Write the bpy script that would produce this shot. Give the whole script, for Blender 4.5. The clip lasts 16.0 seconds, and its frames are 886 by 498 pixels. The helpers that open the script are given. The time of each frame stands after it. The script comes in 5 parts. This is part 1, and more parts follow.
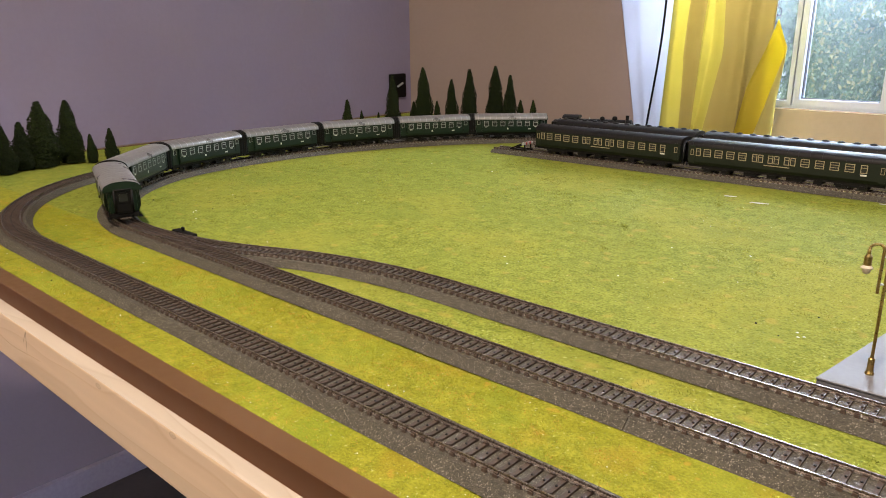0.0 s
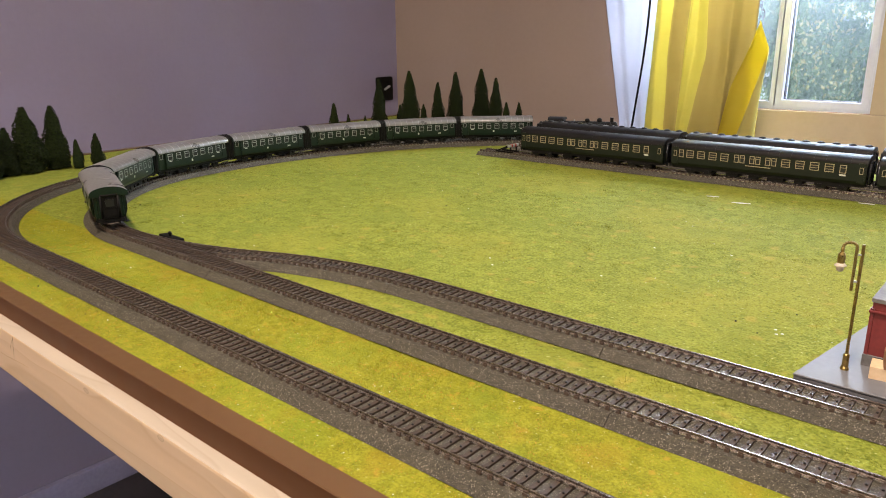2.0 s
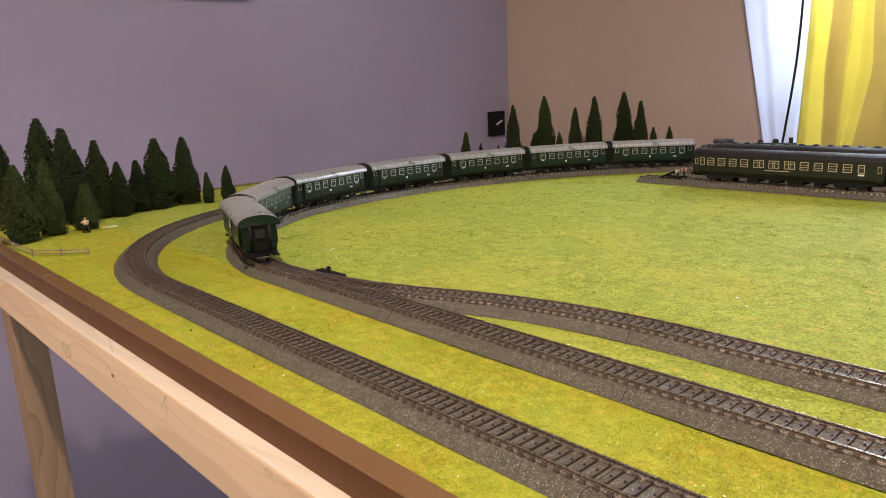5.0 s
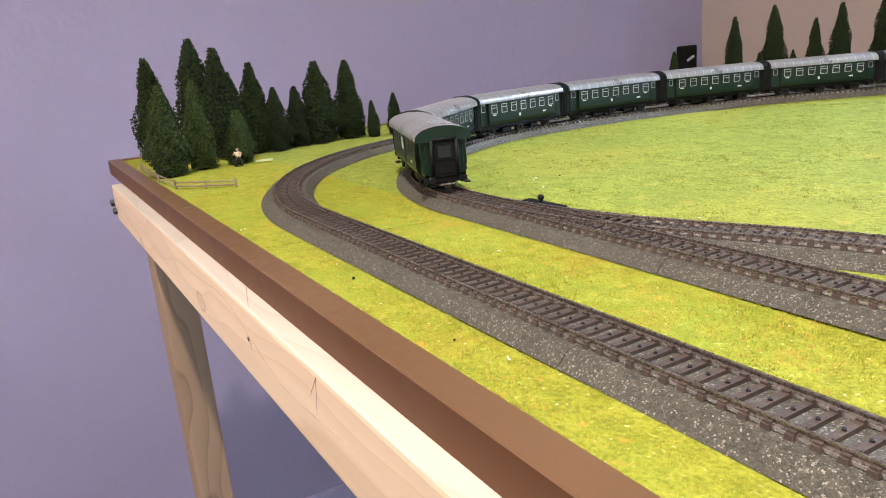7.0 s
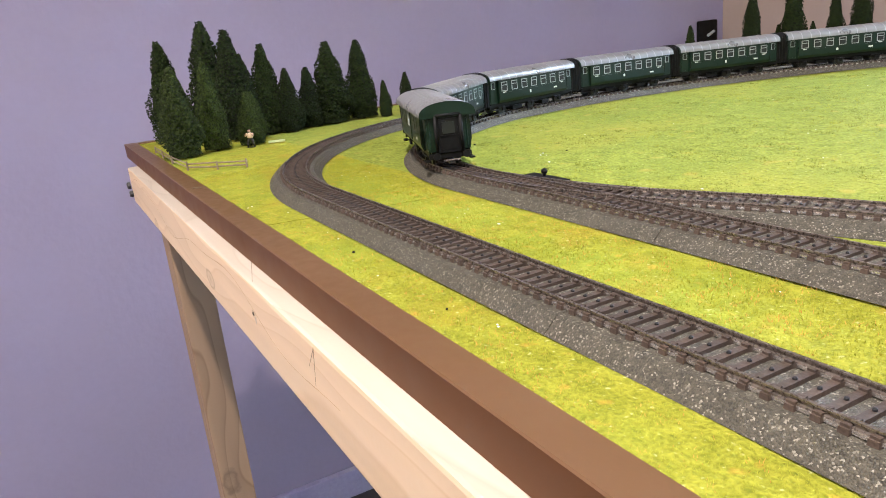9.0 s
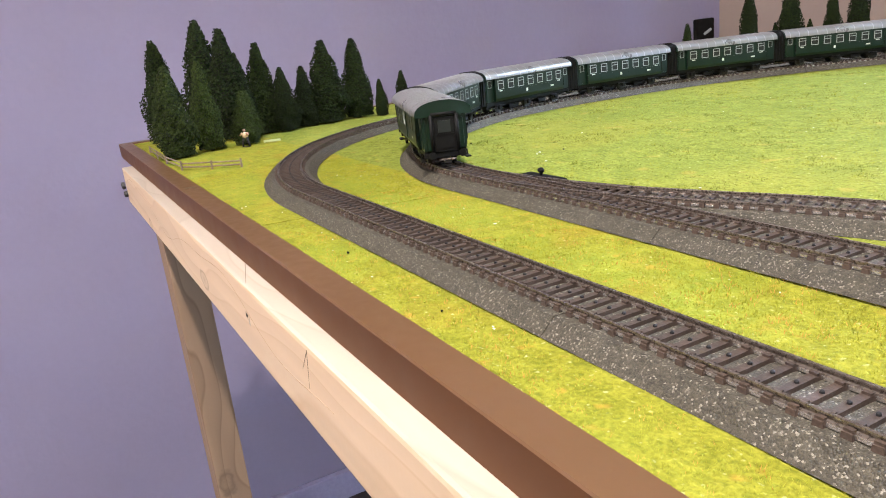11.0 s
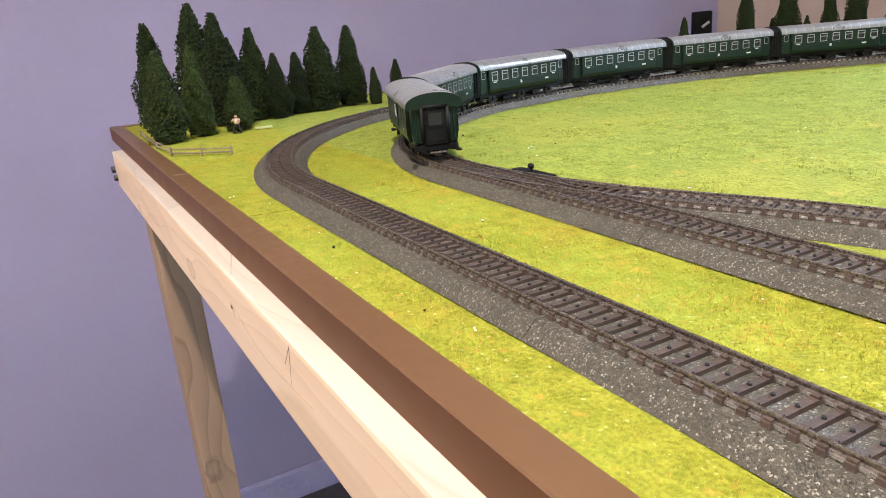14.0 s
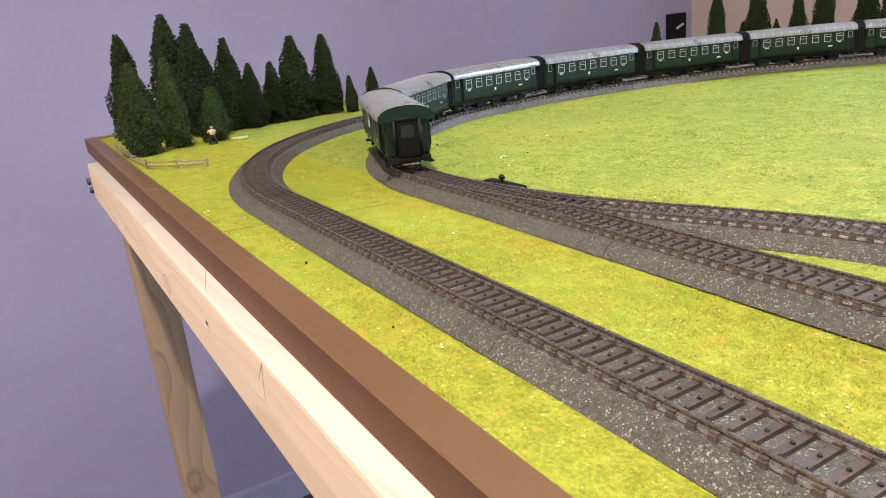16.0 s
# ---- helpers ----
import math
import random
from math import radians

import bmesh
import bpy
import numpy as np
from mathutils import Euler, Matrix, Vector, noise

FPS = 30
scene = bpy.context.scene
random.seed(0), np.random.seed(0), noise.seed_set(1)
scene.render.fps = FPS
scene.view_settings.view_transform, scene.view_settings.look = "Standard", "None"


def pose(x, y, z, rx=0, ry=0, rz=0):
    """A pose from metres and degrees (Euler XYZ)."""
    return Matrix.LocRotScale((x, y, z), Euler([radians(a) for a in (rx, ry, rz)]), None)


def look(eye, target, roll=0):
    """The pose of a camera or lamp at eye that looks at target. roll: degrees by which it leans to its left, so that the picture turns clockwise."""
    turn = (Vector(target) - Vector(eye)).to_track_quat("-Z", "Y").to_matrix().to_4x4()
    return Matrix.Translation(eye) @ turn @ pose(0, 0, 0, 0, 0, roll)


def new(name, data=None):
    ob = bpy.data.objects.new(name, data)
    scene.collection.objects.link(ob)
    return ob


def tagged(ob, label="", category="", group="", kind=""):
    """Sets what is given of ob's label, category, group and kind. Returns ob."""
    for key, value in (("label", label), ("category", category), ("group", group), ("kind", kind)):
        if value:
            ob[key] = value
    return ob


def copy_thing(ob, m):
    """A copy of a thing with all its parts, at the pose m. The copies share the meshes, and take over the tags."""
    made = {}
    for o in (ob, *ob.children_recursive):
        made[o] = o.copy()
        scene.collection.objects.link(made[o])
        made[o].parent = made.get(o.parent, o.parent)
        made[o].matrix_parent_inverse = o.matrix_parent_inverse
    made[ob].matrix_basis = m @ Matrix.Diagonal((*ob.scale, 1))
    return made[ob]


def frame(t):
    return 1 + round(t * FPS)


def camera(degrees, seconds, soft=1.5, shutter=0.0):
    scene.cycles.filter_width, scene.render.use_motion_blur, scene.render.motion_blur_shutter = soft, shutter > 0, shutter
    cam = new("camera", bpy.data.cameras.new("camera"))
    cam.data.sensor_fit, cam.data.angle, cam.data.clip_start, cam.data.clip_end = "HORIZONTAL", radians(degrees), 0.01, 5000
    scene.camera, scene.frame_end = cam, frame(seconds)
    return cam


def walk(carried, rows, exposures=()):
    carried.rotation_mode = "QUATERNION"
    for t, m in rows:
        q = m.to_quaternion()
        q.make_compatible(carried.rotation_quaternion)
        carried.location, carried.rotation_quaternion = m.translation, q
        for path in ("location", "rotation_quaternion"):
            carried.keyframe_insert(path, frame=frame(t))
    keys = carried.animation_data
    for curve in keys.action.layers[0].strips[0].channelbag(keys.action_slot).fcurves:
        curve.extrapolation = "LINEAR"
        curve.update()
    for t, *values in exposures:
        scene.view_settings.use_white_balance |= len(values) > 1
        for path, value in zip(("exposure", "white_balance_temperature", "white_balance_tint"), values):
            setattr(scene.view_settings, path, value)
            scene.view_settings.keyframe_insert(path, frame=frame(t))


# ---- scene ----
cam = camera(63.0, 16.0, soft=0.95)
PATH = [
    (0, (1.2491, -0.1913, 0.1981), (0.6087, 0.5208, -0.0896), -0.38),
    (0.5, (1.2510, -0.1953, 0.1991), (0.6134, 0.5200, -0.0868), -0.51),
    (1, (1.2535, -0.1955, 0.2007), (0.6178, 0.5223, -0.0833), -0.61),
    (1.5, (1.2543, -0.1944, 0.1994), (0.6210, 0.5259, -0.0836), -0.67),
    (2, (1.2556, -0.1941, 0.1998), (0.6260, 0.5287, -0.0850), -0.65),
    (2.5, (1.2555, -0.1913, 0.1994), (0.6280, 0.5328, -0.0868), -0.69),
    (3, (1.2565, -0.1889, 0.1999), (0.6305, 0.5364, -0.0868), -0.69),
    (3.5, (1.2561, -0.1896, 0.2007), (0.6235, 0.5326, -0.0791), -0.81),
    (4, (1.2442, -0.1917, 0.2002), (0.5907, 0.5207, -0.0554), -1.20),
    (4.5, (1.1900, -0.1884, 0.1840), (0.5026, 0.4998, -0.0479), -1.85),
    (5, (1.0974, -0.1740, 0.1616), (0.3740, 0.4788, -0.0634), -2.59),
    (5.2, (1.0557, -0.1614, 0.1483), (0.3150, 0.4713, -0.0775), -2.90),
    (7.3, (0.9240, -0.1030, 0.0977), (0.0767, 0.3558, -0.1696), -5.24),
    (7.5, (0.9261, -0.1017, 0.0967), (0.0767, 0.3524, -0.1724), -5.37),
    (8, (0.9312, -0.0965, 0.0948), (0.0800, 0.3494, -0.1819), -5.83),
    (8.5, (0.9327, -0.0981, 0.0952), (0.0806, 0.3434, -0.1859), -6.00),
    (10.8, (0.9299, -0.0950, 0.0900), (0.0794, 0.3442, -0.1994), -6.53),
    (11, (0.9295, -0.0950, 0.0939), (0.0794, 0.3476, -0.1914), -6.26),
    (11.5, (0.9297, -0.0950, 0.1017), (0.0811, 0.3532, -0.1793), -5.43),
    (12, (0.9289, -0.0933, 0.1009), (0.0816, 0.3557, -0.1830), -5.04),
    (12.5, (0.9294, -0.0923, 0.0988), (0.0833, 0.3561, -0.1894), -4.77),
    (13, (0.9291, -0.0921, 0.0971), (0.0844, 0.3550, -0.1971), -4.77),
    (13.5, (0.9289, -0.0906, 0.0970), (0.0858, 0.3561, -0.2025), -4.91),
    (14, (0.9291, -0.0903, 0.0973), (0.0869, 0.3556, -0.2059), -5.01),
    (14.5, (0.9293, -0.0894, 0.0963), (0.0883, 0.3568, -0.2097), -5.13),
    (15, (0.9302, -0.0894, 0.0961), (0.0909, 0.3580, -0.2127), -5.22),
    (15.5, (0.9320, -0.0882, 0.0982), (0.0960, 0.3659, -0.2100), -5.46),
    (16, (0.9359, -0.0869, 0.1042), (0.1051, 0.3798, -0.1991), -5.56),
]
LIGHTNESS = [(0.0, -0.05, 6750, 18), (2.0, -0.05, 6850, 19), (4.0, -0.05, 7050, 20), (5.2, 0.22, 6700, 20), (7.3, 0.72, 5800, 16), (16.0, 0.72, 5800, 16)]
walk(cam, [(t, look(e, g, r)) for t, e, g, r in PATH], LIGHTNESS)

# ---- light ----
world = bpy.data.worlds.new("sky")
scene.world = world
world.use_nodes = True
wn = world.node_tree.nodes
sky = wn.new("ShaderNodeTexSky")
sky.sky_type = "NISHITA"
sky.sun_disc = False
sky.sun_elevation, sky.sun_rotation = radians(38), radians(200)
world.node_tree.links.new(sky.outputs[0], wn["Background"].inputs[0])
wn["Background"].inputs[1].default_value = 0.12


def lamp(name, kind, m, energy, color, size=0.5, size_y=None):
    data = bpy.data.lights.new(name, kind)
    data.energy, data.color = energy, color
    if kind == "AREA":
        data.size = size
        if size_y:
            data.shape, data.size_y = "RECTANGLE", size_y
    if kind == "SUN":
        data.angle = radians(0.5)
    ob = new(name, data)
    ob.matrix_world = m
    return ob


sun_aim = Vector((math.sin(radians(200)), math.cos(radians(200)), 0)) * math.cos(radians(38)) + Vector((0, 0, math.sin(radians(38))))
lamp("sun", "SUN", look(sun_aim * 10, (0, 0, 0)), 5.0, (1.0, 0.95, 0.86))
# daylight in the window's opening: behind the drawn cloth, and in the bare sash beside it
lamp("window_daylight", "AREA", look((0.46, 1.93, 0.72), (0.46, 0.0, 0.1)), 34.0, (0.66, 0.82, 1.0), 0.40, 0.76)
lamp("sash_daylight", "AREA", look((0.775, 1.93, 0.72), (0.775, 0.0, 0.1)), 22.0, (0.60, 0.80, 1.0), 0.16, 0.76)
# assumed daylight source out of view, added for the cool sheen on the coaches
lamp("added_door_light", "AREA", look((2.20, 1.93, -0.22), (2.20, 0.0, -0.22)), 22.0, (0.55, 0.76, 1.0), 0.78, 1.40)
# the ceiling lamp in front of the table
lamp("ceiling_lamp_light", "AREA", look((1.14, -0.26, 1.36), (1.28, 0.1, 0.0)), 33.0, (1.0, 0.875, 0.73), 0.07, 0.07)
# assumed source behind the viewpoint, added to light the beam's front and rails
lamp("added_south_light", "AREA", look((0.45, -1.985, 0.75), (0.45, 0.0, 0.75)), 22.0, (1.0, 0.84, 0.67), 0.78, 0.98)

# ---- materials ----


def surface(name, dark, light, scale=40.0, rough=0.6, metal=0.0, bump=0.0, fine=400.0, mix=0.5, specks=None, coat=0.0, spread=0.0, shine=0.5, soft=0.05, island=0.0):
    """Colour between dark and light by noise at two scales, relief from the finer one, optional specks (colour, scale, amount)."""
    m = bpy.data.materials.new(name)
    m.use_nodes = True
    nt = m.node_tree
    b = nt.nodes["Principled BSDF"]
    co = nt.nodes.new("ShaderNodeTexCoord")
    n1, n2 = nt.nodes.new("ShaderNodeTexNoise"), nt.nodes.new("ShaderNodeTexNoise")
    for n, s in ((n1, scale), (n2, fine)):
        n.inputs["Scale"].default_value = s
        n.inputs["Detail"].default_value = 4
        nt.links.new(co.outputs["Object"], n.inputs["Vector"])
    add = nt.nodes.new("ShaderNodeMix")
    add.inputs[0].default_value = mix
    nt.links.new(n1.outputs[0], add.inputs[2])
    nt.links.new(n2.outputs[0], add.inputs[3])
    ramp = nt.nodes.new("ShaderNodeValToRGB")
    ramp.color_ramp.elements[0].position, ramp.color_ramp.elements[1].position = 0.38, 0.62
    ramp.color_ramp.elements[0].color, ramp.color_ramp.elements[1].color = (*dark, 1), (*light, 1)
    nt.links.new(add.outputs[0], ramp.inputs[0])
    last = ramp.outputs[0]
    for colour, sc, lo, most in specks or ():
        v = nt.nodes.new("ShaderNodeTexNoise")
        v.inputs["Scale"].default_value = sc
        v.inputs["Detail"].default_value = 1
        nt.links.new(co.outputs["Object"], v.inputs["Vector"])
        r = nt.nodes.new("ShaderNodeMapRange")
        r.inputs[1].default_value, r.inputs[2].default_value = lo, lo + soft
        r.inputs[4].default_value = most
        nt.links.new(v.outputs[0], r.inputs[0])
        mx = nt.nodes.new("ShaderNodeMix")
        mx.data_type = "RGBA"
        nt.links.new(r.outputs[0], mx.inputs[0])
        nt.links.new(last, mx.inputs[6])
        mx.inputs[7].default_value = (*colour, 1)
        last = mx.outputs[2]
    if island:
        geo = nt.nodes.new("ShaderNodeNewGeometry")
        hi = nt.nodes.new("ShaderNodeHueSaturation")
        mi = nt.nodes.new("ShaderNodeMapRange")
        mi.inputs[3].default_value, mi.inputs[4].default_value = 1 - island, 1 + 1.6 * island
        nt.links.new(geo.outputs["Random Per Island"], mi.inputs[0])
        nt.links.new(mi.outputs[0], hi.inputs["Value"])
        nt.links.new(last, hi.inputs["Color"])
        last = hi.outputs[0]
    if spread:
        info = nt.nodes.new("ShaderNodeObjectInfo")
        hv = nt.nodes.new("ShaderNodeHueSaturation")
        mr = nt.nodes.new("ShaderNodeMapRange")
        mr.inputs[3].default_value, mr.inputs[4].default_value = 1 - spread, 1 + spread
        nt.links.new(info.outputs["Random"], mr.inputs[0])
        nt.links.new(mr.outputs[0], hv.inputs["Value"])
        nt.links.new(last, hv.inputs["Color"])
        last = hv.outputs[0]
    nt.links.new(last, b.inputs["Base Color"])
    rr = nt.nodes.new("ShaderNodeMapRange")
    rr.inputs[3].default_value, rr.inputs[4].default_value = max(0.03, rough - 0.1), min(1, rough + 0.1)
    nt.links.new(n2.outputs[0], rr.inputs[0])
    nt.links.new(rr.outputs[0], b.inputs["Roughness"])
    b.inputs["Metallic"].default_value = metal
    b.inputs["Coat Weight"].default_value = coat
    b.inputs["Specular IOR Level"].default_value = shine
    if bump:
        bp = nt.nodes.new("ShaderNodeBump")
        bp.inputs["Strength"].default_value, bp.inputs["Distance"].default_value = 1.0, bump
        nt.links.new(n2.outputs[0], bp.inputs["Height"])
        nt.links.new(bp.outputs[0], b.inputs["Normal"])
    return m


def knotty_wood(name, dark, light, knots, along, lines=110.0, grain=1.0):
    """Planed pine: wavy year lines running along one axis ("X" or "Z"), ringed knots at the given places."""
    m = surface(name, dark, light, 10, 0.62)
    nt = m.node_tree
    b = nt.nodes["Principled BSDF"]
    co = nt.nodes.new("ShaderNodeTexCoord")

    def math_node(op, a, c=None):
        n = nt.nodes.new("ShaderNodeMath")
        n.operation = op
        for k, v in enumerate((a, c)):
            if v is None:
                continue
            if isinstance(v, float):
                n.inputs[k].default_value = v
            else:
                nt.links.new(v, n.inputs[k])
        return n.outputs[0]

    def noise_node(scale, stretch):
        mp = nt.nodes.new("ShaderNodeMapping")
        mp.inputs["Scale"].default_value = stretch
        nt.links.new(co.outputs["Object"], mp.inputs["Vector"])
        n = nt.nodes.new("ShaderNodeTexNoise")
        n.inputs["Scale"].default_value, n.inputs["Detail"].default_value = scale, 2
        nt.links.new(mp.outputs[0], n.inputs["Vector"])
        return n.outputs[0]

    sep = nt.nodes.new("ShaderNodeSeparateXYZ")
    nt.links.new(co.outputs["Object"], sep.inputs[0])
    across = math_node("ADD", sep.outputs["Z" if along == "X" else "X"], math_node("MULTIPLY", sep.outputs["Y"], 0.6))
    slow = (0.25, 1, 1) if along == "X" else (1, 1, 0.25)
    bend = math_node("MULTIPLY", noise_node(11.0, slow), 9.0)
    ring = math_node("FRACT", math_node("ADD", math_node("MULTIPLY", across, lines), bend))
    ramp = nt.nodes.new("ShaderNodeValToRGB")
    ramp.color_ramp.elements[0].color, ramp.color_ramp.elements[1].color = (*light, 1), (*light, 1)
    for pos, share_dark in ((0.55, 0.22), (0.86, 0.45), (0.93, 0.85)):
        e = ramp.color_ramp.elements.new(pos)
        e.color = (*[l + (d - l) * share_dark * grain for l, d in zip(light, dark)], 1)
    nt.links.new(ring, ramp.inputs[0])
    hs = nt.nodes.new("ShaderNodeHueSaturation")
    fibre = noise_node(60.0, (0.06, 1, 1) if along == "X" else (1, 1, 0.06))
    mrf = nt.nodes.new("ShaderNodeMapRange")
    mrf.inputs[1].default_value, mrf.inputs[2].default_value = 0.3, 0.7
    mrf.inputs[3].default_value, mrf.inputs[4].default_value = 0.90, 1.07
    nt.links.new(fibre, mrf.inputs[0])
    nt.links.new(mrf.outputs[0], hs.inputs["Value"])
    nt.links.new(ramp.outputs[0], hs.inputs["Color"])
    last = hs.outputs[0]
    for at, r in knots:
        sub = nt.nodes.new("ShaderNodeVectorMath")
        sub.operation = "SUBTRACT"
        sub.inputs[1].default_value = at
        nt.links.new(co.outputs["Object"], sub.inputs[0])
        sc = nt.nodes.new("ShaderNodeVectorMath")
        sc.operation = "MULTIPLY"
        sc.inputs[1].default_value = (0.55 / r, 0.5 / r, 1 / r) if along == "X" else (1 / r, 1 / r, 0.5 / r)
        nt.links.new(sub.outputs[0], sc.inputs[0])
        ln = nt.nodes.new("ShaderNodeVectorMath")
        ln.operation = "LENGTH"
        nt.links.new(sc.outputs[0], ln.inputs[0])
        wob = math_node("ADD", ln.outputs["Value"], math_node("MULTIPLY", noise_node(140.0, (1, 1, 1)), 0.5))
        kr = nt.nodes.new("ShaderNodeValToRGB")
        kr.color_ramp.elements[0].color, kr.color_ramp.elements[1].color = (0.8, 0.8, 0.8, 1), (0, 0, 0, 1)
        kr.color_ramp.elements[1].position = 0.62
        for pos, v in ((0.20, 0.30), (0.42, 0.12), (0.52, 0.55)):
            e = kr.color_ramp.elements.new(pos)
            e.color = (v, v, v, 1)
        nt.links.new(math_node("MULTIPLY", wob, 0.5), kr.inputs[0])
        mx = nt.nodes.new("ShaderNodeMix")
        mx.data_type = "RGBA"
        nt.links.new(kr.outputs[0], mx.inputs[0])
        nt.links.new(last, mx.inputs[6])
        mx.inputs[7].default_value = (*[d * 0.42 for d in dark], 1)
        last = mx.outputs[2]
    nt.links.new(last, b.inputs["Base Color"])
    return m


def gravel(name, dark, light, pale):
    """Moulded ballast: packed grains about a millimetre wide, each with its own grey, a few of them pale and glossy."""
    m = surface(name, dark, light, 160, 0.62, shine=0.4, spread=0.05)
    nt = m.node_tree
    b = nt.nodes["Principled BSDF"]
    tint = b.inputs["Base Color"].links[0].from_node
    co = nt.nodes.new("ShaderNodeTexCoord")
    grains = nt.nodes.new("ShaderNodeTexVoronoi")
    grains.inputs["Scale"].default_value = 2100
    nt.links.new(co.outputs["Object"], grains.inputs["Vector"])
    sep = nt.nodes.new("ShaderNodeSeparateColor")
    nt.links.new(grains.outputs["Color"], sep.inputs[0])
    ramp = nt.nodes.new("ShaderNodeValToRGB")
    ramp.color_ramp.elements[0].color, ramp.color_ramp.elements[1].color = (*dark, 1), (*pale, 1)
    for pos, c in ((0.35, [0.5 * (d + l) for d, l in zip(dark, light)]), (0.72, light), (0.89, [1.2 * l for l in light])):
        ramp.color_ramp.elements.new(pos).color = (*c, 1)
    nt.links.new(sep.outputs[0], ramp.inputs[0])
    old = tint.inputs["Color"].links[0].from_socket
    mx = nt.nodes.new("ShaderNodeMix")
    mx.data_type = "RGBA"
    mx.inputs[0].default_value = 0.6
    nt.links.new(old, mx.inputs[6])
    nt.links.new(ramp.outputs[0], mx.inputs[7])
    nt.links.new(mx.outputs[2], tint.inputs["Color"])
    bp = nt.nodes.new("ShaderNodeBump")
    bp.invert = True
    bp.inputs["Strength"].default_value, bp.inputs["Distance"].default_value = 1.0, 0.0003
    nt.links.new(grains.outputs["Distance"], bp.inputs["Height"])
    nt.links.new(bp.outputs[0], b.inputs["Normal"])
    return m


def glowing(name, colour, strength):
    m = bpy.data.materials.new(name)
    m.use_nodes = True
    b = m.node_tree.nodes["Principled BSDF"]
    b.inputs["Base Color"].default_value = (*colour, 1)
    b.inputs["Emission Color"].default_value = (*colour, 1)
    b.inputs["Emission Strength"].default_value = strength
    return m


def cloth(name, dark, light, through_light):
    m = surface(name, dark, light, 6, 0.85, bump=0.0003, fine=900, mix=0.25)
    nt = m.node_tree
    b = nt.nodes["Principled BSDF"]
    tr = nt.nodes.new("ShaderNodeBsdfTranslucent")
    tr.inputs[0].default_value = (*light, 1)
    mx = nt.nodes.new("ShaderNodeMixShader")
    mx.inputs[0].default_value = through_light
    nt.links.new(b.outputs[0], mx.inputs[1])
    nt.links.new(tr.outputs[0], mx.inputs[2])
    nt.links.new(mx.outputs[0], nt.nodes["Material Output"].inputs[0])
    return m


